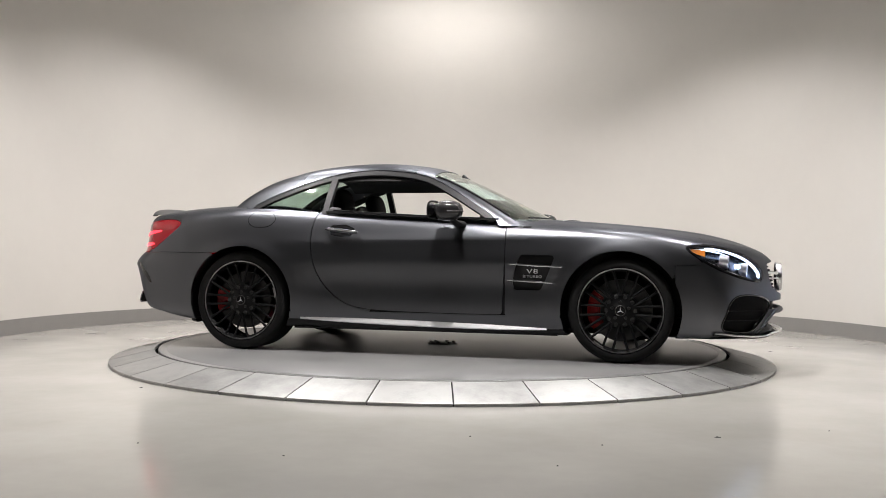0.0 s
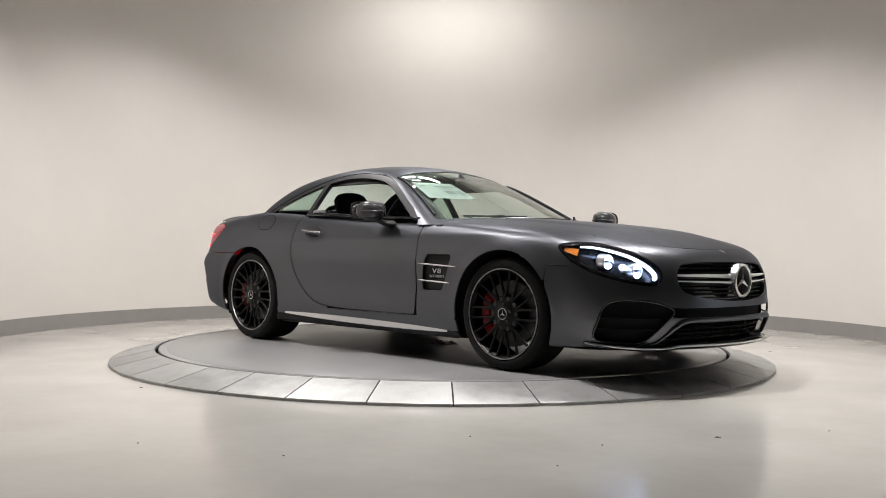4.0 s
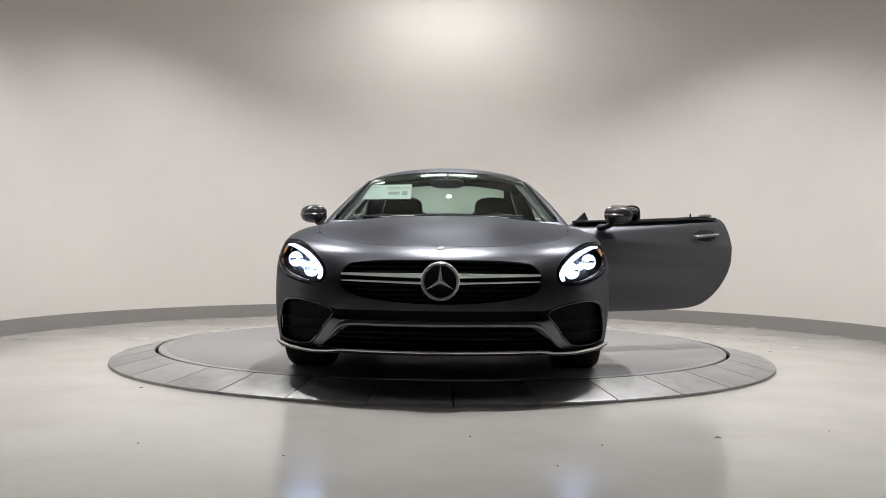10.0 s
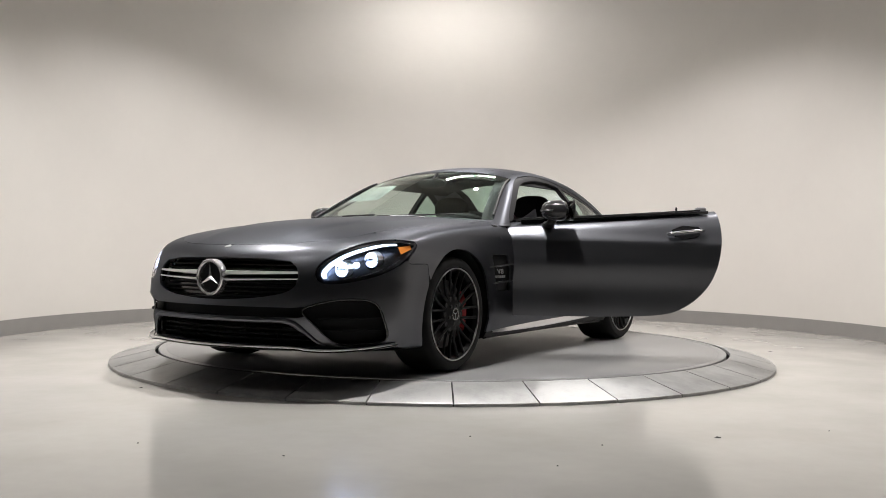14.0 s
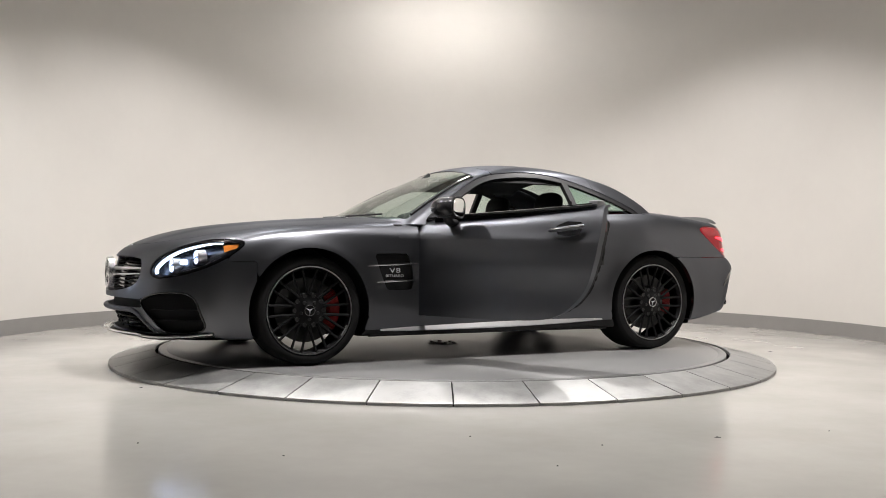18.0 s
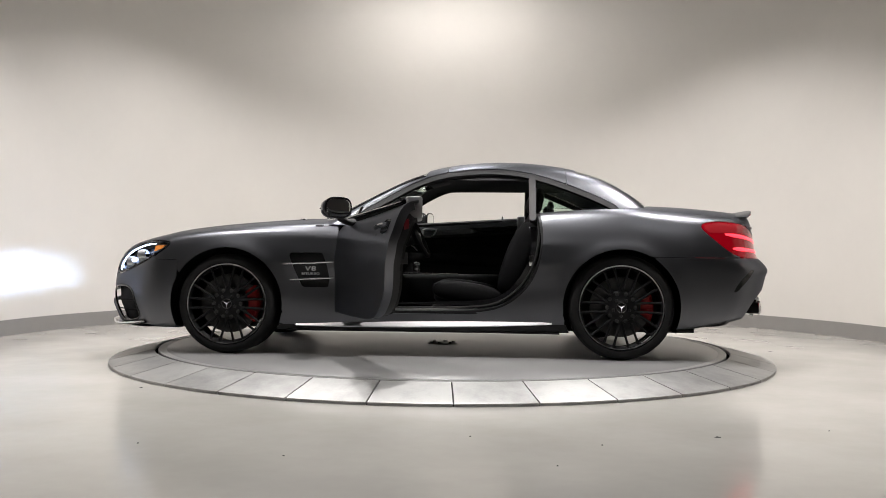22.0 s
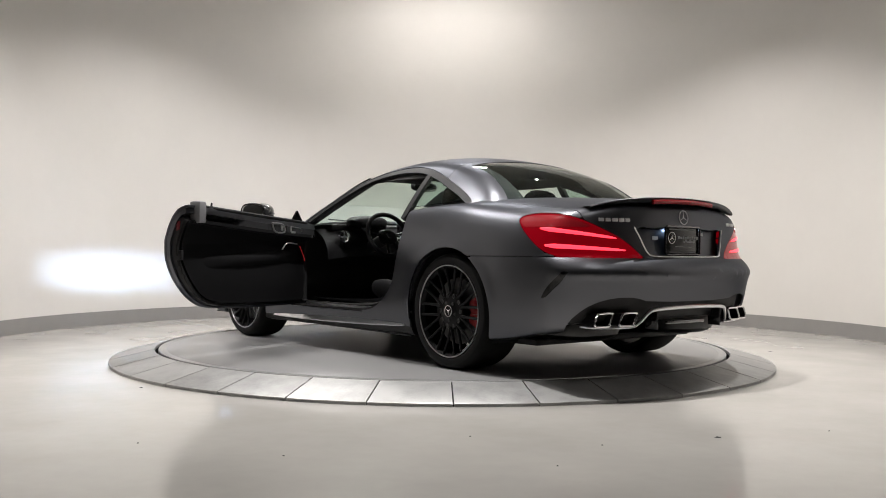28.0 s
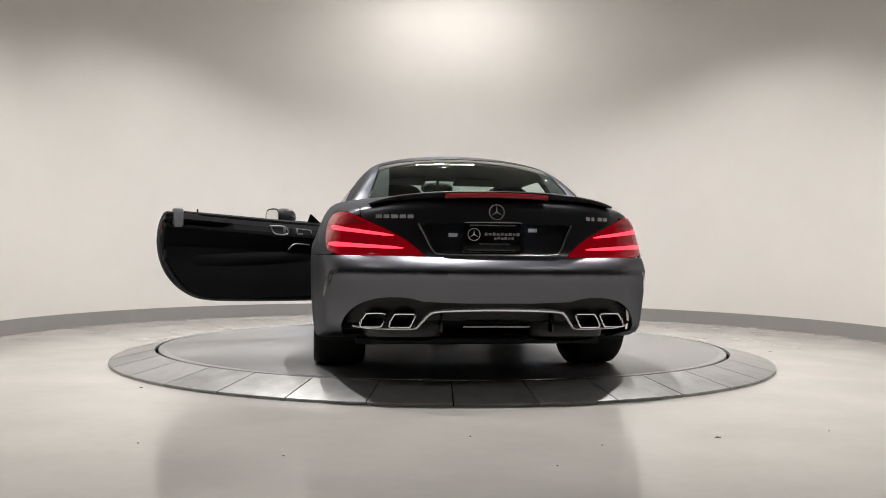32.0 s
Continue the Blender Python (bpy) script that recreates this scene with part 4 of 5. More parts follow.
def build_headlamps(car):
    for s, hand in sides(0):
        axes = []
        for u, z, r in ((0.815, 0.640, 0.036), (0.672, 0.592, 0.037)):
            axes.append((lamp_point(u, z, -0.035)[0], np.array((0.98, 0.12, -0.075)) / np.linalg.norm((0.98, 0.12, -0.075)), r))

        def clear(x, y, z):
            g = np.full(x.shape, 9.0)
            for p, d, r in axes:
                v = np.stack([x - 0.058 * np.cos(lamp_u(x, y)), y - 0.058 * np.sin(lamp_u(x, y)), z], -1) - p
                t = v @ d
                g = np.minimum(g, np.linalg.norm(v - t[:, None] * d, axis=1) - r * 1.02)
            return g
        lamp = part("headlight", hand(BODY.cut(lambda x, y, z: least(y, headlamp(x, y, z) + 0.012, clear(x, y, z)), 0.006, -0.055)), M_LAMPBODY, car, "lit LED headlight with white running light")
        rim = lamp_loop(HEADLAMP, 0.001)
        part("lamp_wall", hand(band([rim, lamp_loop(HEADLAMP, 0.005)], (-0.002, -0.060), True)), M_BLACK, lamp)
        part("lamp_border", hand(band([rim, lamp_loop(HEADLAMP, 0.011)], (-0.004, -0.009), True)), M_BLACK, lamp, "black border under the lens")
        eye = flat_dense([(0.955, 0.721), (0.88, 0.716), (0.78, 0.693), (0.70, 0.664), (0.636, 0.624), (0.600, 0.588), (0.590, 0.563), (0.598, 0.543)], 6)
        part("running_light", hand(strip(eye, [0.0050 + 0.0065 * min(1, i / 26) - 0.004 * max(0, (i - 38) / 4) for i in range(len(eye))], -0.012)), M_DRL, lamp, "glowing white running light strip")
        low = flat_dense([(0.615, 0.529), (0.67, 0.534), (0.78, 0.561), (0.88, 0.597), (0.96, 0.640)], 5)
        part("lower_trim", hand(strip(low, 0.0028, -0.014)), M_CHROME, lamp, "thin bright trim line")
        amber = flat_dense([(0.965, 0.690), (1.00, 0.699), (1.04, 0.708)], 5)
        part("marker", hand(strip(amber, [0.020 - 0.0010 * i for i in range(len(amber))], -0.018)), M_AMBER, lamp, "amber side marker")
        for u, z, r in ((0.815, 0.640, 0.036), (0.672, 0.592, 0.037)):
            p, d = lamp_point(u, z, -0.035)
            m = aim(p, (0.98, 0.12, -0.075))
            bezel = lathe([(r * 0.98, -0.05), (r, -0.002), (r * 1.06, 0.004), (r * 1.16, 0.0), (r * 1.2, -0.05)], 32)
            part("projector_bezel", hand(moved(bezel, m)), M_SATIN, lamp)
            w, h, n = r * 0.86, 0.0075, -0.105
            for sg in (1, -1):
                a0 = math.asin((h + 0.002) / r)
                arc = [(r * 0.97 * math.cos(a), sg * r * 0.97 * math.sin(a)) for a in np.linspace(a0, math.pi - a0, 14)]
                part("reflector", hand(moved(prism(arc if sg > 0 else arc[::-1], 0.005, 0.001, 1), m @ pose(0, 0, -0.014))), M_REFL, lamp, "glowing LED reflector")
            part("emitter", hand(moved(box(-w * 0.92, w * 0.92, -0.004, 0.004, n, n + 0.003), m)), M_BEAM, lamp, "bright LED emitter")
            part("baffle", hand(moved(join(box(-w - 0.003, -w, -h, h, n - 0.004, -0.012), box(w, w + 0.003, -h, h, n - 0.004, -0.012), box(-w - 0.003, w + 0.003, h, h + 0.003, n - 0.004, -0.012), box(-w - 0.003, w + 0.003, -h - 0.003, -h, n - 0.004, -0.012), box(-w - 0.003, w + 0.003, -h, h, n - 0.008, n - 0.004)), m)), M_DARK, lamp)
        p, d = lamp_point(0.735, 0.612, -0.03)
        part("small_unit", hand(moved(lathe([(0.001, 0.004), (0.012, 0.002), (0.016, -0.006), (0.016, -0.03)], 20), aim(p, (0.95, 0.3, 0)))), M_DRL, lamp)
        part("lamp_lens", hand(BODY.cut(lambda x, y, z: least(y, headlamp(x, y, z) - 0.001), 0.003, 0.0)), M_LENS, lamp, "clear lens").visible_shadow = False


# ---- flanks ----
def build_flanks(car):
    v8, turbo = scaled(letters("V8", 0.052, 0.002), 1.25, 0.82, 1), scaled(letters("BITURBO", 0.0265, 0.002), 1.05, 0.9, 1)
    for s, hand in sides(0):
        vent = part("fender_vent", hand(BODY.cut(lambda x, y, z: least(y, inside(VENT, x, z, 0.016)), 0.008, -0.022)), M_PLASTIC, car, "black fender vent with two bright fins and lettering")
        for (x0, z0), (x1, z1) in (((0.583, 0.614), (0.926, 0.597)), ((0.577, 0.509), (0.868, 0.496))):
            path = [flank(x0 + (x1 - x0) * t, z0 + (z1 - z0) * t, 0.004) for t in np.linspace(0, 1, 9)]
            part("vent_fin", hand(tube(path, [0.003, 0.006, 0.0065, 0.0065, 0.0065, 0.0065, 0.006, 0.005, 0.002], 8)), M_CHROME, vent, "bright fin")
        for vf, z, h in ((v8, 0.567, 0), (turbo, 0.534, 0)):
            x = 0.735
            y = flank(x, z)[1] - 0.014
            m = aim((x, y * s, z), (0.05, s, 0.1))
            part("lettering", moved(vf, m), M_BADGE, vent, "bright raised V8 BITURBO lettering")
        # the bright blade along the sill
        blade = []
        for i in range(33):
            t = i / 32
            x = -0.85 + 1.68 * t
            z = 0.230 - 0.030 * t
            k = math.sin(math.pi * min(1, max(0, 0.03 + 0.94 * t))) ** 0.55
            p = flank(x, z)
            blade += [(x, p[1] + 0.001, z + 0.018 * k), (x, p[1] + 0.021 * k, z - 0.014 * k), (x, p[1] + 0.019 * k, z - 0.022 * k), (x, p[1] - 0.004, z - 0.024 * k)]
        F = [(4 * i + a, 4 * i + (a + 1) % 4, 4 * i + 4 + (a + 1) % 4, 4 * i + 4 + a) for i in range(32) for a in range(4)]
        part("sill_blade", hand((blade, F + [(0, 1, 2, 3), (131, 130, 129, 128)])), M_SATIN, car, "bright silver blade along the sill")
        part("sill_lower_edge", hand(tube([flank(x, 0.205, -0.03) [:2] + (0.168,) for x in np.linspace(-0.9, 0.9, 12)], 0.018, 8, flat=0.6)), M_PLASTIC, car)
        ring = lambda x, z: inside([(-1.262, 0.90), (-1.245, 0.933), (-1.205, 0.950), (-1.125, 0.950), (-1.085, 0.933), (-1.068, 0.90), (-1.085, 0.867), (-1.125, 0.850), (-1.205, 0.850), (-1.245, 0.867)], x, z, 0.003)
        if s < 0:
            part("fuel_flap", hand(BODY.cut(lambda x, y, z: least(y, ring(x, z), np.abs(y) - 0.6), 0.006, 0.0022)), M_PAINT, car, "oval fuel filler flap")
            part("fuel_flap_gap", hand(BODY.cut(lambda x, y, z: least(y, ring(x, z) + 0.004, np.abs(y) - 0.6), 0.004, 0.0006)), M_DARK, car)
        part("bumper_slit", hand(BODY.cut(lambda x, y, z: least(y, np.where(x < -1.7, inside([(-2.150, 0.586), (-2.128, 0.592), (-2.045, 0.508), (-2.000, 0.440), (-2.035, 0.452), (-2.112, 0.530)], x, z), -1)), 0.006, 0.001)), M_BLACK, car, "black bumper corner slit")
        part("bumper_seam", hand(tube([flank(x, z, 0.0) for x, z in zip(np.linspace(-1.50, -1.95, 8), np.linspace(0.666, 0.668, 8))], 0.0015, 6)), M_DARK, car)
        # door jamb and rubber seal round the opening
        part("door_jamb", hand(BODY.cut(lambda x, y, z: least(y, inside(DOOR, x, z, 0.035), -inside(DOOR, x, z, -0.012), np.abs(y) - 0.7, 0.97 - z), 0.10, -0.018)), M_PLASTIC, car, "dark painted door jamb")
        ring_pts = [p for p in DOOR if p[1] < 0.92]
        k = max(range(len(ring_pts)), key=lambda i: ring_pts[i][1] - 2 * (ring_pts[i][0] < 0))
        seal = [flank(p[0] * 0.96 - 0.01, max(p[1] + 0.03, 0.31), -0.075) for p in ring_pts[k:] + ring_pts[:k]]
        part("door_seal", hand(tube(seal, 0.010, 8)), M_RUBBER, car)
        part("inner_jamb", hand(BODY.cut(lambda x, y, z: least(y, inside(DOOR, x, z, -0.004), 0.075 - inside(DOOR, x, z), np.abs(y) - 0.7, 0.93 - z, 0.40 - x, z - 0.335), 0.03, -0.096)), M_BLACK, car, "black door opening surround")
        part("door_striker", hand(box(-0.735, -0.700, 0.805, 0.835, 0.60, 0.67, 0.005)), M_CHROME, car, "bright door striker")
        part("sill_plate", hand(box(-0.42, 0.45, 0.770, 0.845, 0.298, 0.314, 0.003)), M_SATIN, car, "brushed steel sill plate")
        part("inner_sill", hand(box(-0.80, 0.66, 0.72, 0.87, 0.20, 0.298, 0.012)), M_PLASTIC, car)


def build_door_details(doors, hinge):
    for d, s, hand in doors:
        L = lambda vf: hand(moved(vf, pose(-hinge[0], -hinge[1], 0)))
        shrink = lambda g: (lambda x, y, z: least(y, inside(DOOR, x, z) - g, np.abs(y) - 0.72, 0.957 - z))
        part("door_frame", L(BODY.cut(shrink(0.006), 0.034, -0.014)), M_PAINT, d, "painted inner door frame")
        part("door_core", L(BODY.cut(lambda x, y, z: least(shrink(0.018)(x, y, z), 0.93 - z), 0.042, -0.048)), M_PLASTIC, d)
        part("inner_seal", L(BODY.cut(lambda x, y, z: least(shrink(0.016)(x, y, z), 0.034 - inside(DOOR, x, z), 0.93 - z), 0.014, -0.087)), M_RUBBER, d)
        part("trim_panel", L(BODY.cut(shrink(0.042), 0.02, -0.090)), M_LEATHER, d, "black leather door trim")
        # arm rest, grab handle, switches, speaker, sill trim
        arm = lambda z0, z1, x0, x1, o0, o1: grid(lambda u, v: (x0 + (x1 - x0) * u, flank(x0 + (x1 - x0) * u, 0.60)[1] - 0.108 - (o0 + (o1 - o0) * math.sin(math.pi * min(max(v, 0.02), 0.98)) ** 0.6) * math.sin(math.pi * (0.01 + 0.98 * u)) ** 0.8, z0 + (z1 - z0) * v + 0.05 * u), 16, 8)
        part("armrest", L(arm(0.555, 0.645, -0.55, 0.42, 0.004, 0.034)), M_LEATHER, d)
        part("map_pocket", L(arm(0.34, 0.47, -0.35, 0.42, 0.002, 0.014)), M_LEATHER, d)
        yb = flank(0.2, 0.76)[1] - 0.120
        yr = flank(0.12, 0.842)[1] - 0.134
        x0 = 0.02
        bez = [(x0, 0.872), (x0 + 0.115, 0.868), (x0 + 0.145, 0.816), (x0 + 0.042, 0.814)]
        rim = dense([(p[0], yr - 0.012, p[1]) for p in bez + bez[:1]], 6)[:-1]
        part("release_bezel", L(tube(rim, 0.006, 8, True)), M_LIP, d, "silver door release surround")
        part("release_lever", L(box(x0 + 0.105, x0 + 0.128, yr - 0.014, yr - 0.004, 0.822, 0.862, 0.004)), M_SATIN, d)
        part("seat_switch", L(join(tube([(x0 + 0.215, yr - 0.010, 0.856), (x0 + 0.335, yr - 0.010, 0.846), (x0 + 0.345, yr - 0.010, 0.825)], 0.0025, 6), box(x0 + 0.222, x0 + 0.272, yr - 0.014, yr - 0.004, 0.808, 0.822, 0.003), box(x0 + 0.212, x0 + 0.226, yr - 0.014, yr - 0.004, 0.820, 0.852, 0.003))), M_SATIN, d)
        part("memory_button", L(box(x0 + 0.165, x0 + 0.185, yr - 0.012, yr - 0.004, 0.815, 0.862, 0.003)), M_PLASTIC, d)
        part("grab_handle", L(tube(dense([(0.185, yb - 0.03, 0.695), (0.235, yb - 0.035, 0.738), (0.36, yb - 0.03, 0.733)], 5), 0.0045, 6)), M_SATIN, d)
        if s > 0:
            part("warning_light", L(tube(dense([(0.39, yb - 0.03, 0.72), (0.41, yb - 0.04, 0.67), (0.43, yb - 0.05, 0.61)], 5), 0.0022, 6)), M_REDLINE, d, "thin glowing red door warning light")
        part("latch", L(box(-0.755, -0.735, 0.80, 0.835, 0.62, 0.68, 0.004)), M_PLASTIC, d)
        yc = flank(-0.66, 0.90)[1] - 0.112
        part("end_cap", L(box(-0.705, -0.640, yc - 0.030, yc + 0.055, 0.850, 0.986, 0.012)), M_CAP, d, "satin silver window guide cap")
        part("red_reflector", L(box(-0.772, -0.765, 0.80, 0.83, 0.80, 0.86, 0.002)), M_REFLECTOR, d, "small red reflector on the door's edge")
        # belt moulding and little stub of the window corner
        belt = [flank(x, z, -0.035) for x, z in zip(np.linspace(-0.71, 0.50, 14), np.linspace(0.935, 0.885, 14))]
        part("belt_moulding", L(tube([(p[0], 0.815, top) for i, (p, top) in enumerate(zip(belt, np.linspace(0.952, 0.902, 14)))], 0.012, 8, flat=0.8)), M_BLACK, d, "black waist moulding")
        part("mirror_triangle", L(([(0.50, 0.80, 0.885), (0.36, 0.805, 0.895), (0.375, 0.765, 0.975), (0.50, 0.785, 0.885), (0.36, 0.79, 0.895), (0.375, 0.75, 0.975)], [(0, 1, 2), (5, 4, 3), (0, 3, 4, 1), (1, 4, 5, 2), (2, 5, 3, 0)])), M_BLACK, d)
        rail = []
        for i in range(15):
            t = i / 14
            x, zt = -0.665 + 1.13 * t, 0.972 - 0.068 * t
            rail += [(x, 0.802, zt - 0.004), (x, 0.770, zt), (x, 0.742 - 0.014 * t, zt - 0.012), (x, 0.736 - 0.014 * t, zt - 0.085), (x, 0.80, zt - 0.085)]
        F = [(5 * i + a, 5 * i + 5 + a, 5 * i + 5 + (a + 1) % 5, 5 * i + (a + 1) % 5) for i in range(14) for a in range(5)]
        part("belt_trim", L((rail, F + [(4, 3, 2, 1, 0), (70, 71, 72, 73, 74)])), M_LEATHER, d, "padded black waist rail of the door trim")
        part("lock_pin", L(moved(lathe([(0.001, 0.025), (0.006, 0.022), (0.007, 0.0)], 8), pose(-0.52, 0.77, 0.962))), M_PLASTIC, d)
        # pull handle in a dished cup
        ha, hb = (-0.68, 0.835), (-0.455, 0.812)
        cup = BODY.cut(lambda x, y, z: least(y, np.abs(y) - 0.6, inside([(-0.655, 0.855), (-0.55, 0.862), (-0.485, 0.835), (-0.50, 0.795), (-0.58, 0.785), (-0.65, 0.80)], x, z, 0.004)), 0.003, 0.0012)
        part("handle_cup", L(cup), M_BLACK, d)
        bar = [flank(ha[0] + (hb[0] - ha[0]) * t, ha[1] + (hb[1] - ha[1]) * t, 0.008 + 0.030 * math.sin(math.pi * (0.08 + 0.84 * t)) ** 0.6) for t in np.linspace(0, 1, 13)]
        part("handle", L(tube(bar, [0.008, 0.011, 0.0125, 0.013, 0.013, 0.013, 0.013, 0.013, 0.013, 0.0125, 0.012, 0.011, 0.008], 10, flat=1.1)), M_PAINT, d, "grey pull handle with bright strip")
        part("handle_strip", L(tube([(p[0], p[1] + 0.010, p[2] + 0.004) for p in bar[1:-1]], 0.0045, 6)), M_CHROME, d)
        # mirror
        mc = (0.200 if s > 0 else 0.158, 0.970, 0.955)
        shell = ellipsoid((0, 0, 0), (0.112, 0.094, 0.066), 28, 16, 2.5)
        V = []
        for x, y, z in shell[0]:
            x = x if x > 0 else x * 0.55
            V.append((x + 0.02 * (1 - (y / 0.10) ** 2), y, z * (1 - 0.12 * (y / 0.095)) if z > 0 else z))
        part("mirror_shell", L(moved((V, shell[1]), pose(*mc))), M_MIRSHELL, d, "grey and gloss black door mirror")
        part("mirror_glass", L(moved(scaled(ellipsoid((0, 0, 0), (1, 0.083, 0.055), 28, 10, 3.0), 0.004, 1, 1), pose(mc[0] - 0.062, mc[1], mc[2], 0, 0, 14))), M_MIRROR, d, "mirror glass")
        part("mirror_bezel", L(moved(tube([(0, 0.087 * math.copysign(abs(math.cos(a)) ** 0.66, math.cos(a)), 0.059 * math.copysign(abs(math.sin(a)) ** 0.66, math.sin(a))) for a in np.linspace(0, 2 * math.pi, 40)[:-1]], 0.007, 6, True), pose(mc[0] - 0.058, mc[1], mc[2], 0, 0, 14))), M_BLACK, d)
        part("mirror_band", L(moved(tube([(0.117 * math.cos(a) + 0.014, 0.094 * math.sin(a), -0.004) for a in np.linspace(-1.25, 1.25, 15)], 0.006, 6), pose(*mc))), M_PLATEFRAME, d)
        part("mirror_arm", L(tube(dense([(mc[0] + 0.090, 0.835, 0.868), (mc[0] + 0.080, 0.88, 0.872), (mc[0] + 0.062, 0.925, 0.890), (mc[0] + 0.042, 0.955, 0.920)], 4), [0.042, 0.040, 0.038, 0.036, 0.034, 0.032, 0.031, 0.030, 0.030, 0.030, 0.032, 0.034, 0.036][:13], 12, flat=0.62)), M_PLASTIC, d)


# ---- back of the car ----
def build_back(car):
    for s, hand in sides(0):
        lamp = part("tail_light", hand(BODY.cut(lambda x, y, z: least(y, taillamp(x, y, z)), 0.02, 0.0)), M_RED, car, "lit red wraparound tail light")
        for z0, slope, u0, u1, h0, h1 in ((0.790, 0.12, 0.575, 0.985, 0.006, 0.0125), (0.716, 0.05, 0.520, 0.955, 0.006, 0.0130)):
            V = []
            for k in range(25):
                u = u0 + (u1 - u0) * k / 24
                h = (h0 + (h1 - h0) * k / 24) * min(1, 0.35 + k / 4, 0.35 + (24 - k) / 4)
                z = z0 + slope * (u - 0.75)
                for dz, o in ((h, -0.012), (h, 0.002), (0.4 * h, 0.0045), (-0.4 * h, 0.0045), (-h, 0.002), (-h, -0.012)):
                    V.append(tuple(tail_point(u, z + dz, o)))
            F = [(6 * k + a, 6 * k + 6 + a, 6 * k + 6 + (a + 1) % 6, 6 * k + (a + 1) % 6) for k in range(24) for a in range(6)]
            part("light_bar", hand((V, F + [(0, 1, 2, 3, 4, 5), (149, 148, 147, 146, 145, 144)])), M_REDGLOW, lamp, "glowing red light bar")
        part("upper_reflector", hand(BODY.cut(lambda x, y, z: least(y, taillamp(x, y, z) - 0.012, z - 0.826, tail_u(x, y) - 0.68), 0.006, 0.0025)), M_REDDARK, lamp)
    pocket = part("plate_recess", BODY.cut(lambda x, y, z: np.where(x < -2, inside(PLATE_POCKET, y, z, 0.012), -1), 0.01, -0.035), M_PAINT, car, "grey recess for the number plate")
    low = dense([face_rear(y, z, 0.0) for y, z in ((0.405, 0.832), (0.375, 0.775), (0.335, 0.695), (0.29, 0.674), (0.1, 0.671), (-0.1, 0.671), (-0.29, 0.674), (-0.335, 0.695), (-0.375, 0.775), (-0.405, 0.832))], 4)
    part("recess_rim", tube(low, 0.0048, 6), M_SATIN, pocket)
    part("recess_wall", BODY.cut(lambda x, y, z: np.where(x < -2, least(inside(PLATE_POCKET, y, z, 0.001), 0.006 - inside(PLATE_POCKET, y, z)), -1), 0.034, -0.002), M_PAINT, pocket)
    for y in (-0.10, 0.10):
        part("plate_lamp", moved(box(-0.03, 0.03, -0.006, 0.006, -0.004, 0.004, 0.002), aim(face_rear(y, 0.825, -0.02), (0, 0, -1), (1, 0, 0))), M_PLATELAMP, pocket, "small white plate lamp")
    xr, yp = face_rear(0.0, 0.76, -0.022)[0], 0.024
    plate = part("number_plate", box(xr - 0.012, xr, yp - 0.1525, yp + 0.1525, 0.690, 0.835, 0.004), M_BLACK, car, "black dealer plate in a chrome frame, lettering unreadable")
    fr = 0.158
    rimp = [(xr - 0.015, y + yp, z) for y, z in ((-fr, 0.684), (-fr, 0.842), (fr, 0.842), (fr, 0.684))]
    rimp = [q for a, b in zip(rimp, rimp[1:] + rimp[:1]) for q in (tuple(np.array(a) + (np.array(b) - np.array(a)) * 0.04), tuple(np.array(a) + (np.array(b) - np.array(a)) * 0.96))]
    part("plate_frame", tube(rimp, 0.006, 8, True), M_PLATEFRAME, plate, "dark chrome plate frame")
    xf = xr - 0.013
    bars = [(-0.145, 0.045, 0.772, 0.788), (-0.115, -0.005, 0.752, 0.766)]
    bars = [(y0 + yp, y1 + yp, z0, z1) for y0, y1, z0, z1 in bars]
    for y0, y1, z0, z1 in bars:
        n = 9 if z0 > 0.77 else 6
        for k in range(n):
            a = y0 + (y1 - y0) * (k + 0.12) / n
            part("print_bar", box(xf - 0.0012, xf, a, a + (y1 - y0) / n * 0.72, z0 + 0.002 * (k % 3 == 1), z1 - 0.003 * (k % 2), 0.0), M_PRINT, plate)
    part("print_bar", box(xf - 0.0012, xf, yp - 0.09, yp + 0.07, 0.727, 0.732), M_INKLIGHT, plate)
    for z in (0.694, 0.822):
        part("print_bar", box(xf - 0.0012, xf, yp - 0.12, yp + 0.12, z, z + 0.007), M_INKLIGHT, plate)
    m = aim((xf - 0.001, yp + 0.097, 0.778), (-1, 0, 0))
    part("print_ring", moved(lathe([(0.029, 0), (0.0335, 0)], 40), m), M_WHITE, plate)
    part("print_star", moved(star_shape(0.029, 0.0, 0.0006), m), M_WHITE, plate)
    for y, z in ((0.225, 0.775), (-0.197, 0.803)):
        xx = face_rear(y, z, -0.034)[0]
        part("small_sticker", box(xx - 0.0015, xx, y - 0.024, y + 0.024, z - 0.010, z + 0.010), M_WHITE, pocket, "small white paper sticker")
    # spoiler, brake light, badges
    ys = np.linspace(-0.655, 0.655, 41)
    rows = []
    for y in ys:
        k = 1 - (abs(y) / 0.655) ** 6
        xb = -2.270 + 0.20 * (y / 0.9) ** 2 + 0.14 * (y / 0.9) ** 6
        zb = deck(min(xb + 0.09, -1.8), y)[2]
        h = 0.021 * k + 0.002
        a = (xb + 0.10, y, zb - 0.002)
        rows.append([a, (xb + 0.055, y, zb + 0.35 * h), (xb + 0.012, y, zb + 0.92 * h), (xb - 0.004, y, zb + h), (xb - 0.009, y, zb + h - 0.004), (xb - 0.003, y, zb + h - 0.010), (xb + 0.030, y, zb - 0.006)])
    V = [p for r in rows for p in r]
    n = 7
    F = [(i * n + j, i * n + j + 1, (i + 1) * n + j + 1, (i + 1) * n + j) for i in range(40) for j in range(n - 1)]
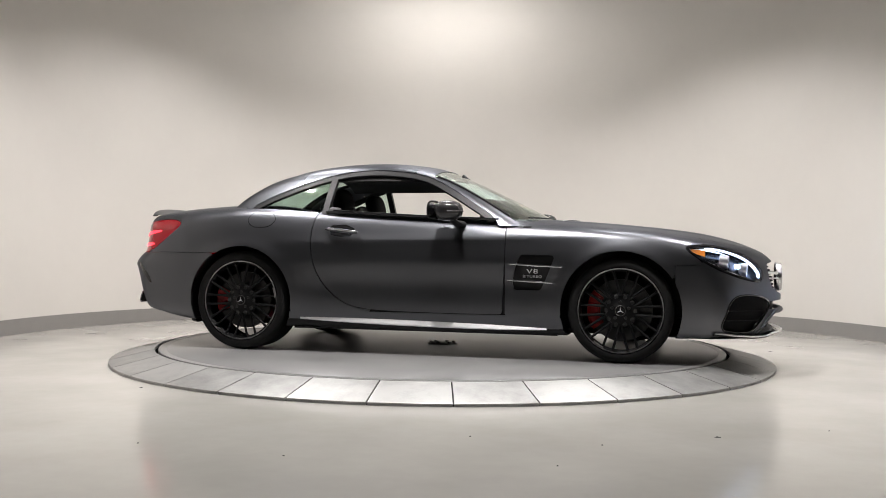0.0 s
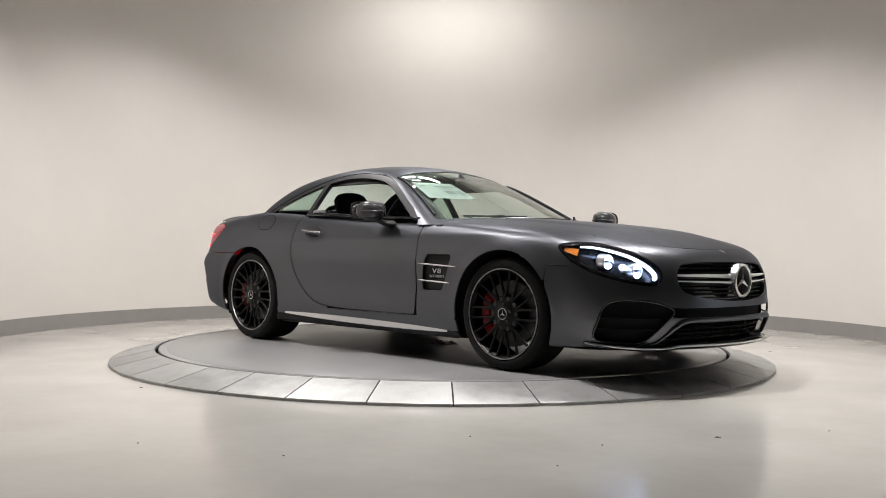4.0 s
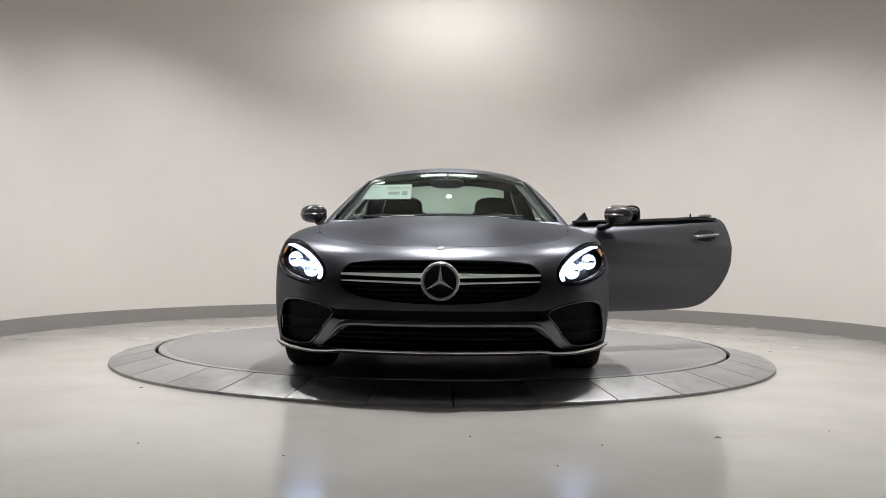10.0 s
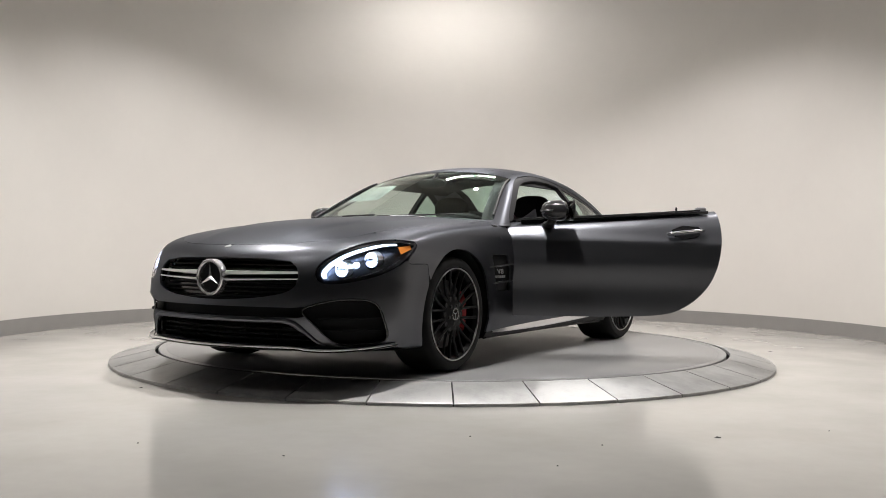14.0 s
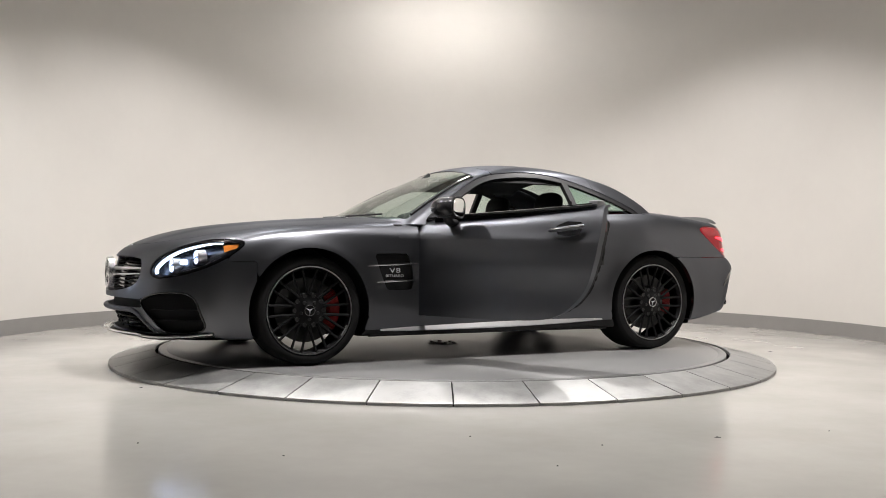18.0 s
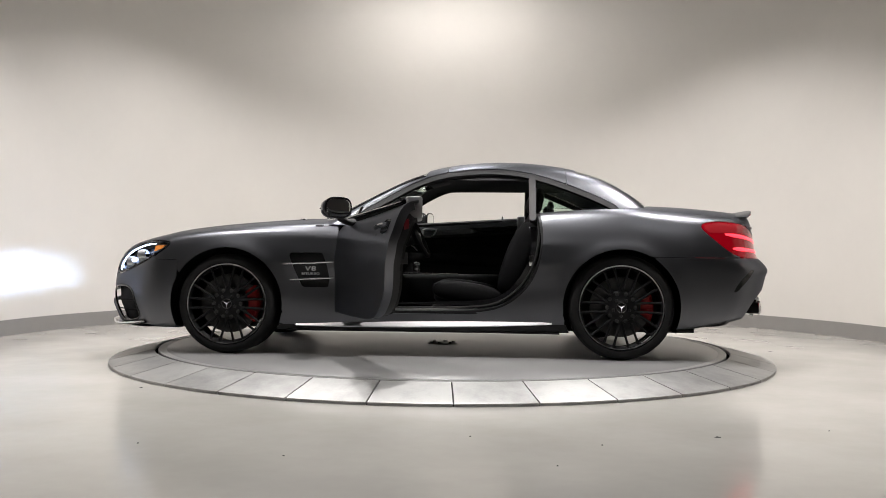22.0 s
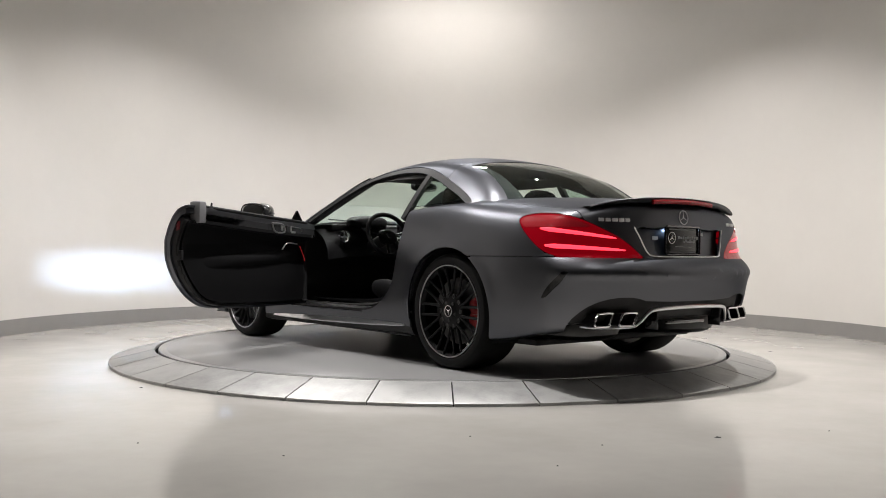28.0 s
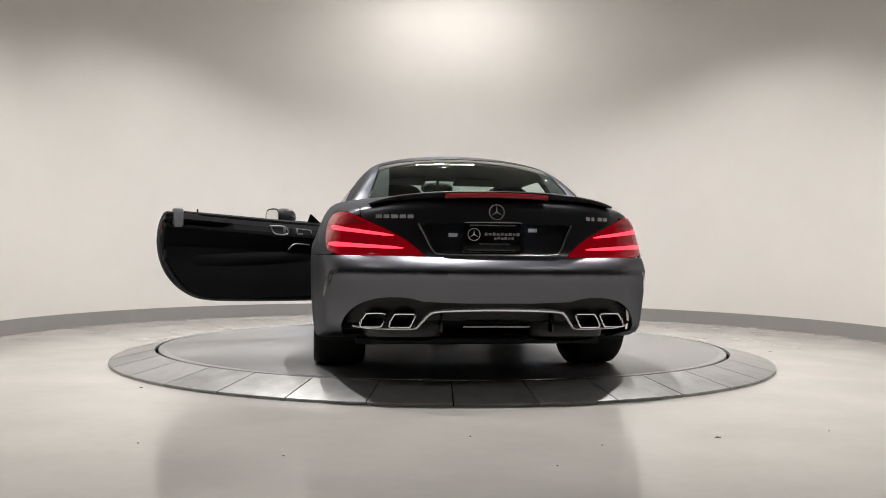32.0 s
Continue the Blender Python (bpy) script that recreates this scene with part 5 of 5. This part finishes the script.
    part("spoiler", (V, [tuple(reversed(f)) for f in F]), M_SPOILER, car, "dark grey lip spoiler on the trunk lid", angle=50)
    part("high_brake_light", tube([(-2.276 + 0.2 * (y / 0.9) ** 2, y, deck(-2.17, y)[2] - 0.001) for y in np.linspace(-0.27, 0.27, 15)], 0.0125, 8, flat=1.1), M_REDDARK, car, "dark red high brake light")
    m = aim(face_rear(0, 0.895, 0.003), (-1, 0, 0.1))
    part("rear_emblem_ring", moved(lathe([(0.036, 0), (0.037, 0.004), (0.041, 0.004), (0.042, 0)], 40), m), M_BADGE, car, "chrome ring emblem")
    part("rear_emblem_star", moved(star_shape(0.038, 0.0, 0.006), m), M_BADGE, car, "chrome three-pointed star")
    for y0, widths in ((0.625, (0.036, 0.034, 0.040, 0.036, 0.034)), (-0.49, (0.026, 0.022, 0.010, 0.028, 0.028))):
        y = y0
        for k, w in enumerate(widths):
            if w > 0.015:
                p = face_rear(y - w / 2, 0.868, 0.003)
                part("badge_bar", moved(box(-w / 2 + 0.002, w / 2 - 0.002, -0.0095, 0.0095, -0.004, 0.004, 0.002), aim(p, (-1, 0.45 * p[1], 0.1))), M_BADGE, car, "chrome badge, plain bar")
            y -= w + 0.004
    # diffuser and tail pipes
    dif = part("diffuser", BODY.cut(lambda x, y, z: np.where(x < -1.7, least(inside(DIFFUSER, y, z, 0.012), z - 0.2), -1), 0.01, -0.045), M_PLASTIC, car, "black rear diffuser")
    for y in (-0.29, 0.29):
        part("fin", moved(box(-0.05, 0.03, -0.005, 0.005, -0.05, 0.05, 0.003), pose(*face_rear(y, 0.325, -0.03))), M_BLACK, dif)
    part("centre_reflector", box(face_rear(0, 0.31, -0.012)[0], face_rear(0, 0.31, -0.03)[0], -0.175, 0.175, 0.297, 0.317, 0.006), M_PLATEFRAME, dif, "bright strip in the diffuser")
    arc = [(-0.735, 0.298), (-0.64, 0.288), (-0.44, 0.288), (-0.40, 0.310), (-0.355, 0.365), (-0.31, 0.384), (-0.15, 0.392), (0.0, 0.394), (0.15, 0.392), (0.31, 0.384), (0.355, 0.365), (0.40, 0.310), (0.44, 0.288), (0.64, 0.288), (0.735, 0.298)]
    part("trim_bar", tube(dense([face_rear(y, z, 0.004) for y, z in arc], 5), [0.005 + 0.006 * math.exp(-((i - 35) / 18.0) ** 4) for i in range(71)], 8), M_SATIN, dif, "bright trim bar over the diffuser")
    for s, hand in sides(0):
        for yc in (0.632, 0.488):
            quad = [(yc + 0.060, 0.300), (yc + 0.066, 0.318), (yc + 0.044, 0.360), (yc + 0.028, 0.368), (yc - 0.052, 0.368), (yc - 0.062, 0.354), (yc - 0.042, 0.310), (yc - 0.026, 0.300)]
            xo = face_rear(yc, 0.33)[0] - 0.012
            loop = dense([(xo + 0.10 * (q[0] - yc), q[0], q[1]) for q in quad + quad[:1]], 4)[:-1]
            pipe = part("tail_pipe", hand(tube(loop, 0.0068, 8, True)), M_CHROME, dif, "chrome trapezoid tail pipe")
            k = len(loop)
            inner = [tuple(p) for p in loop] + [(p[0] + 0.14, yc + (p[1] - yc) * 0.9, 0.334 + (p[2] - 0.334) * 0.9) for p in loop]
            F = [(i, (i + 1) % k, k + (i + 1) % k, k + i) for i in range(k)] + [tuple(range(k, 2 * k))]
            part("pipe_inside", hand((inner, F)), M_DARK, dif)
    for s in (1, -1):
        part("silencer", ellipsoid((-1.85, 0.45 * s, 0.27), (0.22, 0.22, 0.075), 20, 10, 3.5), M_STEEL, car)


# ---- cabin furnishings ----
def build_interior(car):
    for s in (1, -1):
        yc, bx, bz = 0.37 * s, -0.09, -0.035
        seat = part("seat", moved(ellipsoid((0, 0, 0), (0.27, 0.24, 0.085), 24, 12, 3.2), pose(-0.22 + bx, yc, 0.40 + bz, 0, -8, 0)), M_LEATHER, car, "black leather sports seat")
        for k in (1, -1):
            part("seat_bolster", moved(ellipsoid((0, 0, 0), (0.25, 0.055, 0.075), 16, 10, 2.6), pose(-0.20 + bx, yc + k * 0.215, 0.44 + bz, 0, -8, 0)), M_LEATHER, seat)
            part("back_bolster", moved(ellipsoid((0, 0, 0), (0.085, 0.055, 0.27), 16, 10, 2.6), pose(-0.535 + bx, yc + k * 0.205, 0.68 + bz, 0, -20, 0)), M_LEATHER, seat)
        part("backrest", moved(ellipsoid((0, 0, 0), (0.075, 0.23, 0.33), 24, 14, 3.0), pose(-0.57 + bx, yc, 0.70 + bz, 0, -20, 0)), M_LEATHER, seat)
        part("headrest", moved(ellipsoid((0, 0, 0), (0.055, 0.155, 0.095), 20, 12, 2.8), pose(-0.70 + bx * 0.6, yc, 1.055 + bz * 0.3, 0, -14, 0)), M_LEATHER, seat)
        part("seat_base", box(-0.51, -0.04, yc - 0.20, yc + 0.20, 0.235, 0.33, 0.03), M_PLASTIC, seat)
    dash = part("dashboard", grid(lambda u, v: (0.66 - 0.36 * math.sin(math.pi * 0.5 * min(1, v * 1.15)) - 0.06 * max(0, v - 0.75), -0.76 + 1.52 * u, 0.895 - 0.05 * (2 * u - 1) ** 2 - 0.34 * max(0, v - 0.28) ** 1.3), 24, 16), M_LEATHER, car, "black leather dashboard")
    part("binnacle", moved(ellipsoid((0, 0, 0), (0.10, 0.17, 0.055), 20, 10, 2.6), pose(0.36, 0.37, 0.90)), M_LEATHER, dash)
    for y in (-0.66, -0.10, 0.10, 0.62):
        m = aim((0.285, y, 0.79), (-1, 0, 0.05))
        part("air_vent", moved(lathe([(0.030, -0.01), (0.038, 0.006), (0.046, 0.006), (0.049, -0.01)], 28), m), M_CHROME, dash, "round chrome air vent")
        part("vent_cross", join(moved(box(-0.036, 0.036, -0.003, 0.003, -0.004, 0.004), m), moved(box(-0.003, 0.003, -0.036, 0.036, -0.004, 0.004), m), moved(lathe([(0.001, 0.006), (0.010, 0.004), (0.012, -0.004)], 16), m)), M_SATIN, dash)
    for y in (0.30, 0.44):
        part("gauge", moved(lathe([(0.001, 0), (0.045, 0), (0.05, 0.01)], 28), aim((0.285, y, 0.875), (-1, 0, 0.3))), M_BLACK, dash)
    part("screen", box(0.30, 0.315, -0.12, 0.12, 0.83, 0.92, 0.005), M_BLACK, dash)
    console = part("centre_console", box(-0.55, 0.45, -0.125, 0.125, 0.24, 0.52, 0.04, 3), M_LEATHER, car, "black centre console")
    part("console_trim", box(-0.20, 0.34, -0.085, 0.085, 0.518, 0.528, 0.004), M_PLATEFRAME, console)
    part("gear_lever", moved(ellipsoid((0, 0, 0), (0.03, 0.025, 0.04), 16, 10, 2.6), pose(0.12, 0, 0.57)), M_CHROME, console)
    c, ax = (0.07, 0.37, 0.80), (-0.90, 0, 0.43)
    m = aim(c, ax)
    wheel = part("steering_wheel", moved(tube([(0.182 * math.cos(a), 0.178 * math.sin(a) if math.sin(a) > -0.86 else -0.155, 0) for a in np.linspace(0, 2 * math.pi, 48)[:-1]], 0.0165, 10, True), m), M_LEATHER, car, "black flat-bottomed steering wheel")
    part("horn_pad", moved(ellipsoid((0, 0, -0.02), (0.075, 0.06, 0.03), 20, 10, 2.8), m), M_LEATHER, wheel)
    for pts in (((-0.06, 0.01, -0.01), (-0.175, 0.02, 0)), ((0.06, 0.01, -0.01), (0.175, 0.02, 0)), ((-0.03, -0.05, -0.01), (-0.045, -0.15, 0)), ((0.03, -0.05, -0.01), (0.045, -0.15, 0))):
        part("wheel_spoke", moved(tube(pts, 0.013, 8, flat=0.6), m), M_PLATEFRAME, wheel, "dark silver spoke")
    part("wheel_badge", moved(lathe([(0.001, 0.012), (0.022, 0.011), (0.026, 0.005)], 24), m), M_CHROME, wheel)
    part("steering_column", tube([(0.10, 0.37, 0.785), (0.36, 0.37, 0.70)], 0.045, 12), M_PLASTIC, wheel)
    mir = part("interior_mirror", moved(ellipsoid((0, 0, 0), (0.022, 0.125, 0.036), 24, 10, 3.0), pose(0.13, 0, 1.185, 0, 6, 0)), M_PLASTIC, car, "black interior mirror")
    part("mirror_stem", tube([(0.14, 0, 1.20), (0.09, 0, 1.235), (0.06, 0, 1.262)], 0.013, 8), M_PLASTIC, mir)
    part("mirror_face", moved(ellipsoid((0, 0, 0), (0.004, 0.11, 0.028), 24, 8, 3.0), pose(0.11, 0, 1.183, 0, 6, 0)), M_MIRROR, mir)
    part("headliner", CABIN.cut(lambda x, y, z: least(x + 1.02, 0.03 - x, z - 1.20), 0.01, -0.03), M_HEADLINER, car, "black headliner")
    part("screen_header", CABIN.cut(lambda x, y, z: least(x + 0.01, 0.10 - x, 0.56 - np.abs(y), z - 1.15), 0.003, -0.008), M_BLACK, car, "black band along the screen's top")
    for s, hand in sides(0):
        part("pillar_trim", hand(CABIN.cut(lambda x, y, z: least(y, 0.06 - np.abs(np.abs(y) - (0.735 - 0.64 * (z - 0.93))), x - 0.02, z - 0.90), 0.01, -0.022)), M_HEADLINER, car)
        part("sun_visor", moved(box(-0.005, 0.14, -0.19, 0.19, -0.009, 0.009, 0.006), pose(-0.10, 0.30 * s, 1.235, 0, 14, 0)), M_HEADLINER, car)
        part("roll_bar", tube(dense([(-0.86, 0.20 * s, 0.90), (-0.86, 0.21 * s, 1.00), (-0.86, 0.30 * s, 1.03), (-0.86, 0.42 * s, 1.03), (-0.86, 0.52 * s, 1.00), (-0.86, 0.53 * s, 0.90)], 4), 0.018, 8), M_PLASTIC, car)
    # window stickers behind the screen
    def on_screen(y, z, out=-0.012):
        p = meet((1.2, y, z), (-1, 0, 0), cabin_field)
        return (float(p[0]) + out * 2, float(p[1]), float(p[2]))
    sheet = part("window_sticker", grid(lambda u, v: on_screen(-0.60 + 0.35 * u + 0.05 * v * (1 - u), 1.050 + 0.120 * v), 10, 6), M_PAPER, car, "large printed price sheet behind the windscreen")
    for u0, u1, v0, v1 in ((0.45, 0.95, 0.72, 0.80), (0.5, 0.8, 0.60, 0.64), (0.06, 0.3, 0.8, 0.83), (0.5, 0.75, 0.3, 0.5), (0.8, 0.92, 0.25, 0.55)):
        part("print_bar", grid(lambda u, v: on_screen(-0.58 + 0.33 * (u0 + (u1 - u0) * u), 1.050 + 0.120 * (v0 + (v1 - v0) * v), -0.0105), 3, 2), M_INKPALE, sheet)
    small = part("corner_sticker", grid(lambda u, v: on_screen(-0.545 + 0.085 * u, 1.182 + 0.030 * v), 3, 2), M_WHITE, car, "small white printed sticker in the screen's corner")
    part("print_bar", grid(lambda u, v: on_screen(-0.536 + 0.065 * u, 1.192 + 0.010 * v, -0.0105), 3, 2), M_INK, small)
    # wipers and bonnet vents
    for y0, y1 in ((0.52, -0.02), (-0.06, -0.58)):
        path = [meet((1.2, y0 + (y1 - y0) * t, 0.930 - 0.01 * t), (-1, 0, 0), cabin_field) + np.array((0.012, 0, 0.004)) for t in np.linspace(0, 1, 10)]
        part("wiper", tube(path, 0.006, 6), M_PLASTIC, car)
    for s in (1, -1):
        p = [deck(x, y * s, 0.002) for x, y in ((0.94, 0.20), (0.90, 0.30), (0.87, 0.42), (0.93, 0.43), (0.97, 0.31), (0.99, 0.21))]
        part("bonnet_vent", tube(dense(p[:3], 4), 0.005, 6), M_BADGE, car, "bright-edged bonnet vent")
        q = dense([deck(x, y * s, 0.0015) for x, y in ((0.955, 0.20), (0.915, 0.30), (0.885, 0.42))], 4)
        part("vent_slot", tube(q, 0.010, 6, flat=0.3), M_DARK, car)


# ---- build ----
build_room()
disc = build_turntable()
car = thing("sports_car", "matte grey two-seat hardtop roadster with one door open", "car")
build_shell(car)
build_cabin(car)
doors, HINGE = build_doors(car)
build_wheels(car)
build_inner(car)
build_front(car)
build_headlamps(car)
build_flanks(car)
build_door_details(doors, HINGE)
build_back(car)
build_interior(car)


# ---- what moves ----
def turn(t):
    """Heading of the disc and the car, clockwise from the room's x axis, in degrees."""
    return 13.489 + 7.734 * t + 0.00415 * (t - 16) ** 2


def motions():
    times = [0.5 * i for i in range(65)]
    walk(disc, [(t, pose(0, 0, 0, 0, 0, -turn(t))) for t in times])
    walk(car, [(t, pose(0, 0, 0, 0, 0, -turn(t)) @ pose(*CAR_AT)) for t in times])


motions()
